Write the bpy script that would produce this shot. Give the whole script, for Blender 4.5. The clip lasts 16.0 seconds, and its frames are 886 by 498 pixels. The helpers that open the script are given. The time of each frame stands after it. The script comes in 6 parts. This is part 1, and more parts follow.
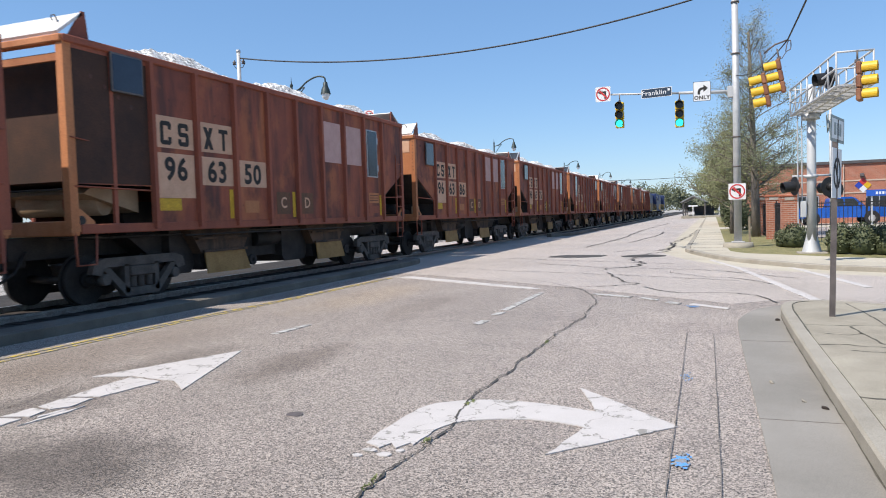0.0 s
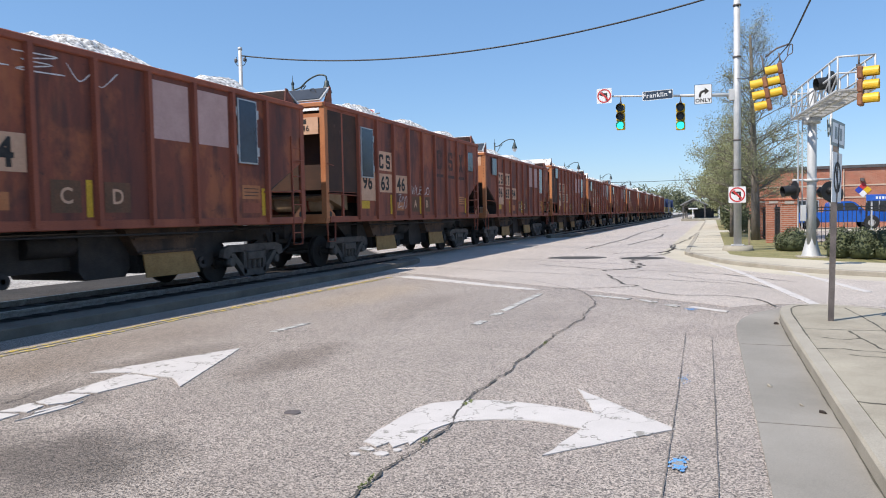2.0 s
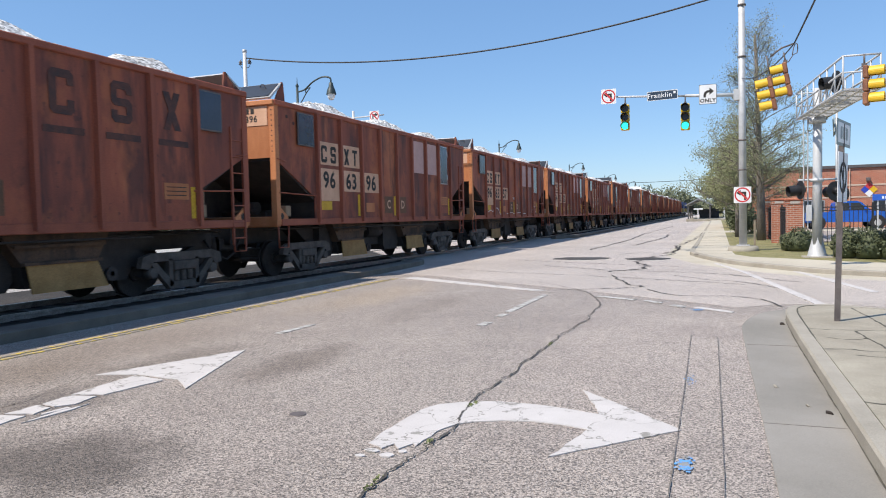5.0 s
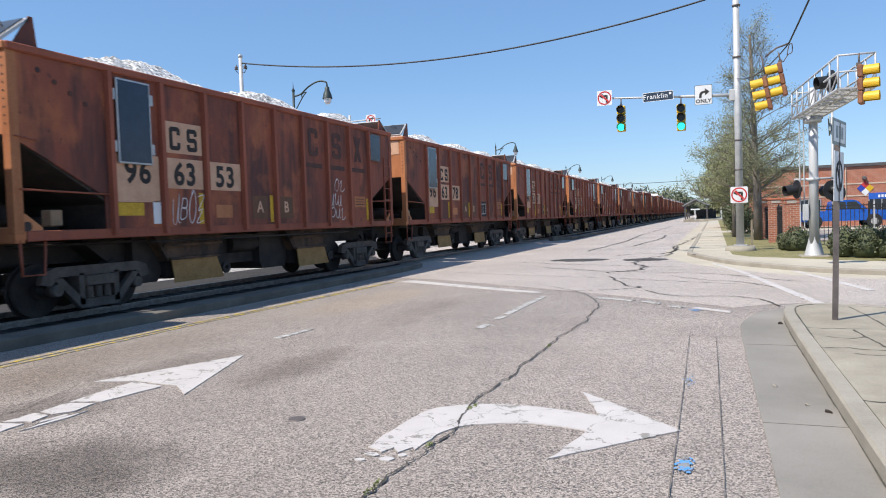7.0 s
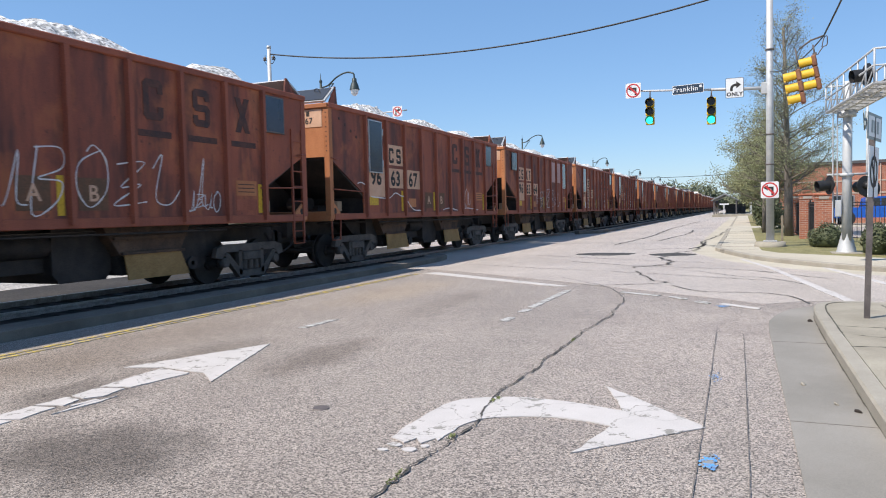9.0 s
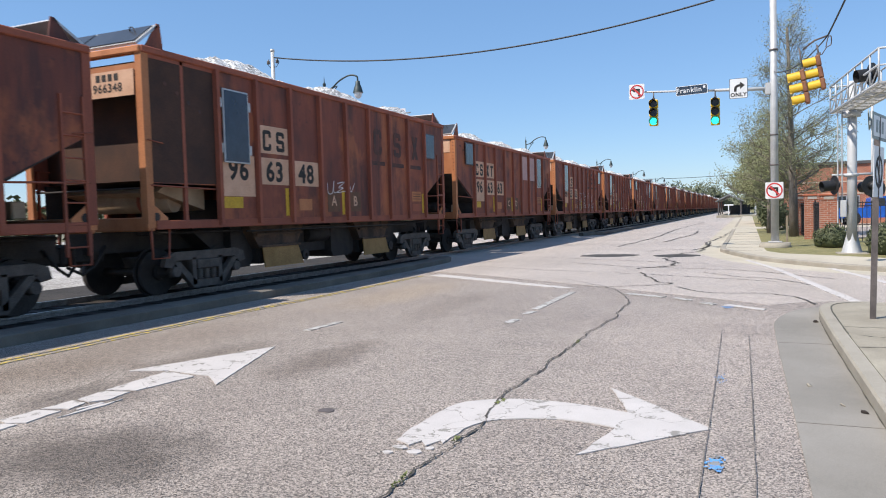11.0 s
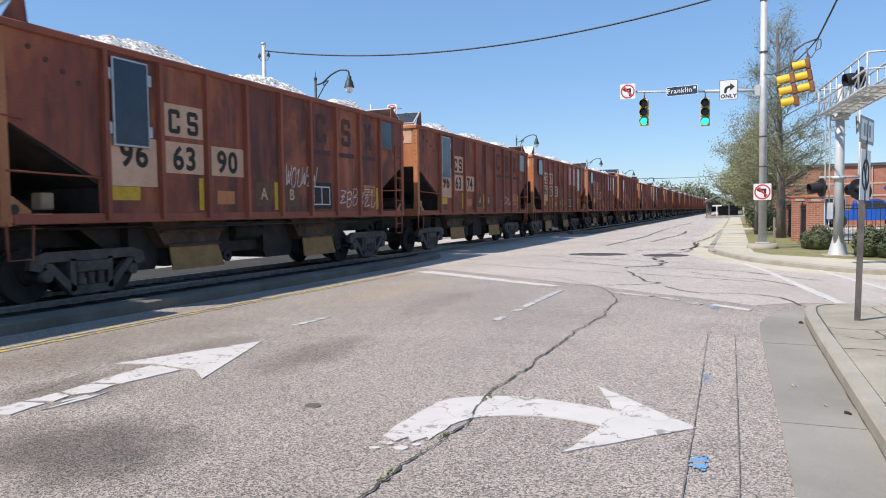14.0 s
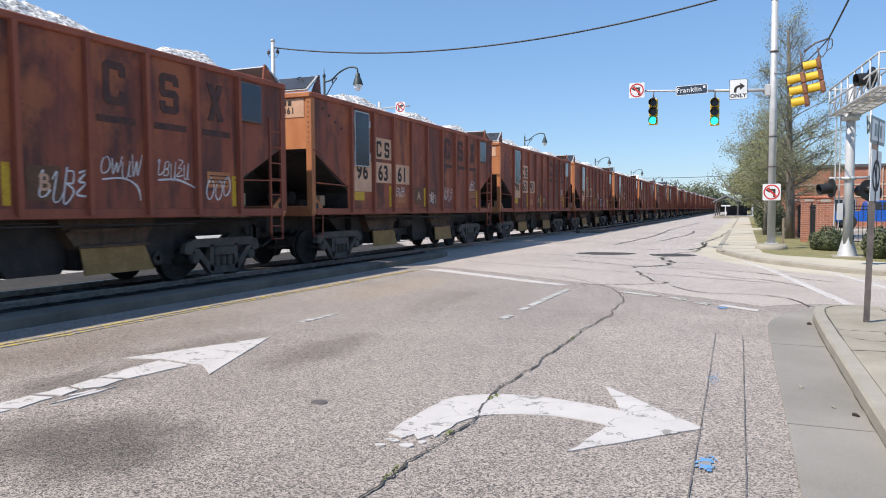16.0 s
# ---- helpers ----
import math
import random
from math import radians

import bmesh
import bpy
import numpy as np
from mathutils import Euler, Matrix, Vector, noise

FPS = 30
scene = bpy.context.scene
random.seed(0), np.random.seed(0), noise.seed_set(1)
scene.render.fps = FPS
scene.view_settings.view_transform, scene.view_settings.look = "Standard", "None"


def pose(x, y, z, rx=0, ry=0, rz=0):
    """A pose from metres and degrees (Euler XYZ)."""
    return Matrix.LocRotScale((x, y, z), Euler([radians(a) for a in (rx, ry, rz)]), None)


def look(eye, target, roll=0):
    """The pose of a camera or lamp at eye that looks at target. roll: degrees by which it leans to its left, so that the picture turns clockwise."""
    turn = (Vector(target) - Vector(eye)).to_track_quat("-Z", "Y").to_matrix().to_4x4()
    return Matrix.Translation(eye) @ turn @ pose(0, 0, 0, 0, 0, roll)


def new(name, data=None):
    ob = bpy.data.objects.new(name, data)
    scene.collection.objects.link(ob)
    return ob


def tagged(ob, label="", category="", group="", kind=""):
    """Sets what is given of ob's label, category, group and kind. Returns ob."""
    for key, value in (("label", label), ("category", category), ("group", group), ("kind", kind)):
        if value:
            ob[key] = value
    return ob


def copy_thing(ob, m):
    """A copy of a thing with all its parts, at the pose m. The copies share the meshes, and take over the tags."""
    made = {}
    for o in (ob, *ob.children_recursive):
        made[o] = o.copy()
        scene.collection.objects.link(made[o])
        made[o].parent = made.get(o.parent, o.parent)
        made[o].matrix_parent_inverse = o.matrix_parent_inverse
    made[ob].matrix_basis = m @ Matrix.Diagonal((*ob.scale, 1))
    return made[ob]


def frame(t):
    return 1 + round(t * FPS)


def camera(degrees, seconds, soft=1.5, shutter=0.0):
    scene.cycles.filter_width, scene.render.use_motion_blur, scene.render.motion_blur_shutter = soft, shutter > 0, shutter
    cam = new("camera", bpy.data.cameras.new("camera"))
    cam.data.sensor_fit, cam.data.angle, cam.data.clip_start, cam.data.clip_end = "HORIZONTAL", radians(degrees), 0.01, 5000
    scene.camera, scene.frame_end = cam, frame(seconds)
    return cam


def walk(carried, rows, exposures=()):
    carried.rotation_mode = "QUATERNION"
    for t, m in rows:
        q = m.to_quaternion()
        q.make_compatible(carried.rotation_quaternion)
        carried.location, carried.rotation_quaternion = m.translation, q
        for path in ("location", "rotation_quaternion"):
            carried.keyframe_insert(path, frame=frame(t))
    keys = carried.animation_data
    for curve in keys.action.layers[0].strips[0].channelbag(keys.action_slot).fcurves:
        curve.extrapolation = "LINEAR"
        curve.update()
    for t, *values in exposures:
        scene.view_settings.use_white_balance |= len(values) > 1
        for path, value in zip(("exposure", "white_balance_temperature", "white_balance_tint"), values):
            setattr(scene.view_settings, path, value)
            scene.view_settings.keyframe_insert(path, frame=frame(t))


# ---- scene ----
cam = camera(63.38, 16.0, soft=1.0, shutter=0.07)
PATH = [
    (0.0, pose(0, 0, 1.5, 87.38, 1.81, 20.58)),
    (0.5, pose(0, 0, 1.5, 87.49, 1.42, 20.51)),
    (1.0, pose(0, 0, 1.5, 87.20, 1.02, 20.75)),
    (1.5, pose(0, 0, 1.5, 87.21, 1.00, 20.60)),
    (2.0, pose(0, 0, 1.5, 87.37, 1.16, 20.57)),
    (2.5, pose(0, 0, 1.5, 87.03, 1.27, 20.95)),
    (3.0, pose(0, 0, 1.5, 87.15, 1.10, 21.05)),
    (3.5, pose(0, 0, 1.5, 87.14, 1.15, 21.18)),
    (4.0, pose(0, 0, 1.5, 87.24, 1.27, 21.07)),
    (6.5, pose(0, 0, 1.5, 87.69, 1.58, 20.78)),
    (7.0, pose(0, 0, 1.5, 87.71, 1.95, 20.73)),
    (7.5, pose(0, 0, 1.5, 87.61, 1.76, 20.84)),
    (8.0, pose(0, 0, 1.5, 87.49, 1.61, 20.84)),
    (8.5, pose(0, 0, 1.5, 87.03, 1.46, 22.15)),
    (9.0, pose(0, 0, 1.5, 87.14, 1.34, 22.75)),
    (11.5, pose(0, 0, 1.5, 87.41, 1.62, 23.09)),
    (12.0, pose(0, 0, 1.5, 87.91, 1.25, 22.88)),
    (12.5, pose(0, 0, 1.5, 88.02, 0.50, 22.34)),
    (13.0, pose(0, 0, 1.5, 87.49, 0.90, 21.98)),
    (13.5, pose(0, 0, 1.5, 87.07, 0.74, 22.07)),
    (14.0, pose(0, 0, 1.5, 87.03, 0.78, 22.25)),
    (14.5, pose(0, 0, 1.5, 87.14, 0.60, 22.14)),
    (15.0, pose(0, 0, 1.5, 87.03, 0.52, 22.70)),
    (15.5, pose(0, 0, 1.5, 87.32, 0.40, 22.48)),
    (16.0, pose(0, 0, 1.5, 86.87, 0.35, 22.85)),
]
walk(cam, PATH, exposures=[(0.0, 0.35, 6500, 13), (16.0, 0.35, 6500, 13)])

# ---- light ----
SUN_EL, SUN_AZ = 54.5, 220.0
world = bpy.data.worlds.new("sky")
scene.world = world
world.use_nodes = True
wn = world.node_tree.nodes
sky = wn.new("ShaderNodeTexSky")
sky.sky_type, sky.sun_disc = "NISHITA", False
sky.sun_elevation, sky.sun_rotation = radians(SUN_EL), radians(SUN_AZ)
sky.air_density, sky.dust_density, sky.ozone_density = 1.0, 0.2, 1.6
tint = wn.new("ShaderNodeMixRGB")
tint.blend_type, tint.inputs[0].default_value, tint.inputs[2].default_value = "MULTIPLY", 1.0, (0.86, 0.97, 1.08, 1)
world.node_tree.links.new(sky.outputs[0], tint.inputs[1])
haze = wn.new("ShaderNodeMixRGB")
haze.inputs[0].default_value, haze.inputs[2].default_value = 0.38, (1.45, 3.3, 6.1, 1)
world.node_tree.links.new(tint.outputs[0], haze.inputs[1])
world.node_tree.links.new(haze.outputs[0], wn["Background"].inputs[0])
wn["Background"].inputs[1].default_value = 0.11
sun = new("sun", bpy.data.lights.new("sun", "SUN"))
sun.data.energy, sun.data.angle, sun.data.color = 4.7, radians(0.53), (1.0, 0.94, 0.83)
se, sa = radians(SUN_EL), radians(SUN_AZ)
sun.matrix_world = look((60 * math.sin(sa) * math.cos(se), 60 * math.cos(sa) * math.cos(se), 60 * math.sin(se)), (0, 0, 0))


# ---- mesh helpers ----
class M:
    """Collects vertices and faces for one mesh."""

    def __init__(self):
        self.v, self.f, self.s = [], [], []

    def face(self, pts, smooth=False):
        n = len(self.v)
        self.v += [tuple(p) for p in pts]
        self.f.append(tuple(range(n, n + len(pts))))
        self.s.append(smooth)
        return self

    def box(self, x0, y0, z0, x1, y1, z1, b=0.0):
        lo, hi = (min(x0, x1), min(y0, y1), min(z0, z1)), (max(x0, x1), max(y0, y1), max(z0, z1))
        n = len(self.v)
        if b <= 0:
            self.v += [(hi[0] if i & 1 else lo[0], hi[1] if i & 2 else lo[1], hi[2] if i & 4 else lo[2]) for i in range(8)]
            fs = [(0, 2, 3, 1), (4, 5, 7, 6), (0, 1, 5, 4), (2, 6, 7, 3), (0, 4, 6, 2), (1, 3, 7, 5)]
        else:
            for i in range(8):
                c = [hi[a] if i >> a & 1 else lo[a] for a in range(3)]
                d = [-b if i >> a & 1 else b for a in range(3)]
                for a in range(3):
                    self.v.append(tuple(c[k] + (0 if k == a else d[k]) for k in range(3)))
            fs = []
            for a in range(3):
                p, q = (a + 1) % 3, (a + 2) % 3
                for side in (0, 1):
                    ring = [side << a, side << a | 1 << p, side << a | 1 << p | 1 << q, side << a | 1 << q]
                    ring = [i * 3 + a for i in ring]
                    fs.append(tuple(ring if side else ring[::-1]))
                for sp in (0, 1):
                    for sq in (0, 1):
                        i = sp << p | sq << q
                        j = i | 1 << a
                        fs.append((i * 3 + p, j * 3 + p, j * 3 + q, i * 3 + q))
            fs += [(i * 3, i * 3 + 1, i * 3 + 2) for i in range(8)]
        self.f += [tuple(n + k for k in f) for f in fs]
        self.s += [False] * len(fs)
        return self

    def cyl(self, p0, p1, r0, r1=None, n=10, caps=True):
        p0, p1 = Vector(p0), Vector(p1)
        r1 = r0 if r1 is None else r1
        d = (p1 - p0).normalized()
        a = d.orthogonal().normalized()
        c = d.cross(a)
        k = len(self.v)
        for i in range(n):
            t = 2 * math.pi * i / n
            w = a * math.cos(t) + c * math.sin(t)
            self.v += [tuple(p0 + w * r0), tuple(p1 + w * r1)]
        for i in range(n):
            j = (i + 1) % n
            self.f.append((k + 2 * i, k + 2 * j, k + 2 * j + 1, k + 2 * i + 1))
            self.s.append(n > 6)
        if caps:
            self.f += [tuple(k + 2 * i for i in reversed(range(n))), tuple(k + 2 * i + 1 for i in range(n))]
            self.s += [False, False]
        return self

    def tube(self, pts, r, n=6, r1=None):
        pts = [Vector(p) for p in pts]
        k, last = len(self.v), len(pts) - 1
        a = (pts[1] - pts[0]).orthogonal().normalized()
        for i, p in enumerate(pts):
            d = (pts[min(i + 1, last)] - pts[max(i - 1, 0)]).normalized()
            a = (a - d * a.dot(d)).normalized()
            c = d.cross(a)
            q = r if r1 is None else r + (r1 - r) * i / last
            for j in range(n):
                t = 2 * math.pi * j / n
                self.v.append(tuple(p + a * (q * math.cos(t)) + c * (q * math.sin(t))))
        for i in range(last):
            for j in range(n):
                e = (j + 1) % n
                self.f.append((k + i * n + j, k + i * n + e, k + (i + 1) * n + e, k + (i + 1) * n + j))
                self.s.append(True)
        self.f += [tuple(k + j for j in reversed(range(n))), tuple(k + last * n + j for j in range(n))]
        self.s += [False, False]
        return self

    def prism(self, poly, axis, a0, a1):
        """A polygon in the two other axes (in order) pulled along axis."""
        def put(p, a):
            return {"x": (a, p[0], p[1]), "y": (p[0], a, p[1]), "z": (p[0], p[1], a)}[axis]
        n, k = len(poly), len(self.v)
        self.v += [put(p, a0) for p in poly] + [put(p, a1) for p in poly]
        self.f += [tuple(range(k, k + n)), tuple(range(k + 2 * n - 1, k + n - 1, -1))]
        self.f += [(k + i, k + (i + 1) % n, k + n + (i + 1) % n, k + n + i) for i in range(n)]
        self.s += [False] * (n + 2)
        return self

    def lathe(self, prof, at=(0, 0, 0), n=20):
        k = len(self.v)
        for r, z in prof:
            for i in range(n):
                t = 2 * math.pi * i / n
                self.v.append((at[0] + r * math.cos(t), at[1] + r * math.sin(t), at[2] + z))
        for j in range(len(prof) - 1):
            for i in range(n):
                q = (i + 1) % n
                self.f.append((k + j * n + i, k + j * n + q, k + (j + 1) * n + q, k + (j + 1) * n + i))
                self.s.append(True)
        return self

    def turn(self, m):
        self.v = [tuple(m @ Vector(p)) for p in self.v]
        return self

    def mesh(self, name, fix=True):
        me = bpy.data.meshes.new(name)
        me.from_pydata(self.v, [], self.f)
        me.polygons.foreach_set("use_smooth", self.s)
        if fix:
            bm = bmesh.new()
            bm.from_mesh(me)
            bmesh.ops.recalc_face_normals(bm, faces=bm.faces)
            bm.to_mesh(me)
            bm.free()
        return me


def part(name, m, material, parent=None, label="", at=None, fix=True):
    """One mesh object under a thing or a part."""
    me = m.mesh(name, fix) if isinstance(m, M) else m
    if not me.materials:
        me.materials.append(material)
    ob = new(name, me)
    if parent:
        ob.parent = parent
    if at:
        ob.matrix_basis = at
    return tagged(ob, label)


def thing(name, label, category, group="", kind="", at=None):
    ob = new(name)
    ob.empty_display_size = 0.2
    if at:
        ob.matrix_basis = at
    return tagged(ob, label, category, group, kind)


def structure(name, m, material, label="", fix=True):
    return tagged(part(name, m, material, None, label, None, fix), kind="structure")


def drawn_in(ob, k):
    """Moves a thing towards the camera's place at k times its distance and size, to fit the view."""
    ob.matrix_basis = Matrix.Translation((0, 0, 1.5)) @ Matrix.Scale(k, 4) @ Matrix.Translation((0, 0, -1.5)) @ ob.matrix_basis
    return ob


def resized(ob, k):
    ob.matrix_basis = ob.matrix_basis @ Matrix.Scale(k, 4)
    return ob


GLYPHS = {}


def glyphs(text, size, bold=0.0):
    """A flat mesh of lettering, centred on its origin."""
    if (text, size, bold) not in GLYPHS:
        cu = bpy.data.curves.new("lettering", "FONT")
        cu.body, cu.size, cu.align_x, cu.align_y, cu.offset, cu.extrude = text, size, "CENTER", "CENTER", bold, 0.001
        cu.resolution_u, cu.space_character = 3, 1.12
        ob = new("lettering", cu)
        me = bpy.data.meshes.new_from_object(ob.evaluated_get(bpy.context.evaluated_depsgraph_get()))
        bpy.data.objects.remove(ob)
        GLYPHS[text, size, bold] = me
    return GLYPHS[text, size, bold].copy()


# ---- materials ----
def mat(name, c1, c2, scale=2.0, rough=0.7, metal=0.0, bump=0.15, bscale=60.0, fine=0.25, stretch=(1, 1, 1), vary=0.0, third=None, lo=0.35, hi=0.7):
    """Two tones in blotches, a finer grain over them, an optional third tone for dirt, and fine relief."""
    ma = bpy.data.materials.new(name)
    ma.use_nodes = True
    nt = ma.node_tree
    nd, ln = nt.nodes, nt.links.new
    bs = nd["Principled BSDF"]
    bs.inputs["Roughness"].default_value, bs.inputs["Metallic"].default_value = rough, metal
    tc, mp, info = nd.new("ShaderNodeTexCoord"), nd.new("ShaderNodeMapping"), nd.new("ShaderNodeObjectInfo")
    mp.inputs["Scale"].default_value = stretch
    ln(tc.outputs["Object"], mp.inputs["Vector"])
    off = nd.new("ShaderNodeVectorMath")
    off.operation = "SCALE"
    off.inputs[0].default_value = (37, 53, 71)
    ln(info.outputs["Random"], off.inputs["Scale"])
    ln(off.outputs[0], mp.inputs["Location"])
    n1, n2 = nd.new("ShaderNodeTexNoise"), nd.new("ShaderNodeTexNoise")
    n1.inputs["Scale"].default_value, n1.inputs["Detail"].default_value, n1.inputs["Roughness"].default_value = scale, 7, 0.62
    n2.inputs["Scale"].default_value, n2.inputs["Detail"].default_value = bscale, 3
    ln(mp.outputs[0], n1.inputs["Vector"])
    ln(tc.outputs["Object"], n2.inputs["Vector"])
    ra = nd.new("ShaderNodeValToRGB")
    ra.color_ramp.elements[0].position, ra.color_ramp.elements[0].color = lo, (*c1, 1)
    ra.color_ramp.elements[1].position, ra.color_ramp.elements[1].color = hi, (*c2, 1)
    if third:
        e = ra.color_ramp.elements.new(min(0.98, hi + 0.06))
        e.color = (*third, 1)
    ln(n1.outputs["Fac"], ra.inputs[0])
    mr = nd.new("ShaderNodeMapRange")
    mr.inputs[1].default_value, mr.inputs[2].default_value = 0.3, 0.7
    mr.inputs[3].default_value, mr.inputs[4].default_value = 1 - fine, 1 + fine
    ln(n2.outputs["Fac"], mr.inputs[0])
    hs = nd.new("ShaderNodeHueSaturation")
    ln(ra.outputs[0], hs.inputs["Color"])
    ln(mr.outputs[0], hs.inputs["Value"])
    if vary:
        vr = nd.new("ShaderNodeMath")
        vr.operation = "MULTIPLY_ADD"
        vr.inputs[1].default_value, vr.inputs[2].default_value = 2 * vary, 1 - vary
        ln(info.outputs["Random"], vr.inputs[0])
        m2 = nd.new("ShaderNodeMath")
        m2.operation = "MULTIPLY"
        ln(vr.outputs[0], m2.inputs[0])
        ln(mr.outputs[0], m2.inputs[1])
        ln(m2.outputs[0], hs.inputs["Value"])
    ln(hs.outputs[0], bs.inputs["Base Color"])
    bp = nd.new("ShaderNodeBump")
    bp.inputs["Strength"].default_value, bp.inputs["Distance"].default_value = bump, 0.01
    ln(n2.outputs["Fac"], bp.inputs["Height"])
    ln(bp.outputs[0], bs.inputs["Normal"])
    return ma


def stony(name, c1, c2, c3, cell=70.0, blot=0.5, rough=0.9, bump=0.5, stains_and_sheen=None, spread=(0.55, 1.45)):
    """Surface of small stones: a tone for each stone, and broad patches of wear."""
    ma = mat(name, c1, c2, blot, rough, 0, bump, cell * 1.5, 0.12, third=c3, hi=0.66)
    nt = ma.node_tree
    nd, ln = nt.nodes, nt.links.new
    bs = nd["Principled BSDF"]
    tc, vo = nd.new("ShaderNodeTexCoord"), nd.new("ShaderNodeTexVoronoi")
    vo.inputs["Scale"].default_value = cell
    ln(tc.outputs["Object"], vo.inputs["Vector"])
    bw = nd.new("ShaderNodeSeparateColor")
    ln(vo.outputs["Color"], bw.inputs[0])
    mr = nd.new("ShaderNodeMapRange")
    mr.inputs[3].default_value, mr.inputs[4].default_value = spread
    ln(bw.outputs[0], mr.inputs[0])
    hs = nd.new("ShaderNodeHueSaturation")
    src = bs.inputs["Base Color"].links[0].from_socket
    ln(src, hs.inputs["Color"])
    ln(mr.outputs[0], hs.inputs["Value"])
    out = hs.outputs[0]
    for (x, y, rx, ry, col, amount) in stains_and_sheen or ():
        mp, ln_, noi, add = nd.new("ShaderNodeMapping"), nd.new("ShaderNodeVectorMath"), nd.new("ShaderNodeTexNoise"), nd.new("ShaderNodeMath")
        mp.vector_type = "TEXTURE"
        mp.inputs["Location"].default_value, mp.inputs["Scale"].default_value = (x, y, 0), (rx, ry, 50)
        ln(tc.outputs["Object"], mp.inputs["Vector"])
        ln_.operation = "LENGTH"
        ln(mp.outputs[0], ln_.inputs[0])
        noi.inputs["Scale"].default_value, noi.inputs["Detail"].default_value = 2.2, 5
        ln(tc.outputs["Object"], noi.inputs["Vector"])
        add.operation = "ADD"
        ln(ln_.outputs["Value"], add.inputs[0])
        ln(noi.outputs["Fac"], add.inputs[1])
        m3 = nd.new("ShaderNodeMapRange")
        m3.inputs[1].default_value, m3.inputs[2].default_value = 0.9, 1.5
        m3.inputs[3].default_value, m3.inputs[4].default_value = amount, 0.0
        ln(add.outputs[0], m3.inputs[0])
        mx = nd.new("ShaderNodeMix")
        mx.data_type, mx.blend_type = "RGBA", "MULTIPLY"
        ln(m3.outputs[0], mx.inputs[0])
        ln(out, mx.inputs[6])
        mx.inputs[7].default_value = (*col, 1)
        out = mx.outputs[2]
    ln(out, bs.inputs["Base Color"])
    return ma


def glow(name, color, strength):
    ma = bpy.data.materials.new(name)
    ma.use_nodes = True
    bs = ma.node_tree.nodes["Principled BSDF"]
    bs.inputs["Base Color"].default_value = (*color, 1)
    bs.inputs["Emission Color"].default_value, bs.inputs["Emission Strength"].default_value = (*color, 1), strength
    return ma


OIL = (0.30, 0.285, 0.27)
# The (1.16, 1.15, 1.15) patch is sun sheen put into the road colour
ASPHALT = stony("asphalt", (0.275, 0.234, 0.202), (0.345, 0.297, 0.257), (0.365, 0.309, 0.264), 104.0, 0.45, 0.62, 0.9, spread=(0.18, 1.82),
                stains_and_sheen=[(-3.95, 3.3, 1.05, 0.85, OIL, 0.8), (-5.3, 4.4, 0.6, 0.9, OIL, 0.6), (-4.2, 6.6, 0.5, 1.3, (0.6, 0.57, 0.54), 0.8), (-5.6, 6.2, 0.5, 1.4, (0.62, 0.6, 0.57), 0.7),
                       (-6.6, 5.0, 0.9, 1.2, (0.75, 0.72, 0.68), 0.6), (-4.6, 11, 0.5, 2.6, (0.75, 0.73, 0.7), 0.6), (-0.6, 8.2, 1.9, 4.5, (1.16, 1.15, 1.15), 0.9), (-6.9, 6.5, 1.1, 3.0, (0.8, 0.76, 0.72), 0.7), (-6.2, 12.5, 0.9, 3.0, (1.1, 1.03, 0.9), 0.7)])
PATCH = stony("asphalt_patch", (0.045, 0.043, 0.042), (0.07, 0.067, 0.063), (0.09, 0.085, 0.08), 60.0, 1.5)
TAR = mat("tar", (0.045, 0.04, 0.034), (0.095, 0.085, 0.07), 8, 0.7, bump=0.4)
SAW = mat("dusty_saw_cut", (0.13, 0.115, 0.10), (0.19, 0.17, 0.15), 6, 0.9)
CONCRETE = mat("concrete", (0.25, 0.225, 0.178), (0.36, 0.33, 0.27), 0.9, 0.9, bump=0.25, bscale=140, fine=0.16, third=(0.28, 0.245, 0.20))
# Darker copy of the kerb concrete, with the train's shade put into its colour
SHADED_KERB = mat("shaded_kerb_concrete", (0.10, 0.088, 0.072), (0.18, 0.16, 0.13), 1.2, 0.9, bump=0.3, bscale=120, fine=0.18)
SMOOTH_ASPHALT = stony("smooth_pale_asphalt", (0.37, 0.322, 0.282), (0.45, 0.393, 0.346), (0.475, 0.412, 0.362), 90.0, 0.3, 0.6, 0.4, spread=(0.5, 1.5))
GUTTER = mat("gutter_concrete", (0.205, 0.19, 0.165), (0.285, 0.265, 0.235), 0.7, 0.9, bump=0.25, bscale=160, fine=0.18, third=(0.22, 0.205, 0.18))
KERB = mat("kerb_concrete", (0.27, 0.245, 0.20), (0.36, 0.33, 0.275), 1.5, 0.9, bump=0.3, bscale=120, fine=0.16, third=(0.18, 0.165, 0.14))
SLAB = mat("worn_sidewalk_concrete", (0.26, 0.232, 0.18), (0.37, 0.335, 0.265), 1.3, 0.92, bump=0.4, bscale=150, fine=0.28, third=(0.22, 0.20, 0.15))
PALE_CONCRETE = mat("pale_sidewalk_concrete", (0.40, 0.36, 0.285), (0.50, 0.455, 0.365), 0.5, 0.9, bump=0.25, bscale=60, fine=0.14, third=(0.37, 0.33, 0.25))
JOINT = mat("joint_dirt", (0.05, 0.045, 0.035), (0.11, 0.10, 0.075), 6, 0.95)
GRAVEL = stony("gravel", (0.28, 0.265, 0.245), (0.42, 0.40, 0.37), (0.5, 0.48, 0.45), 22.0, 0.5, 0.95, 1.0)
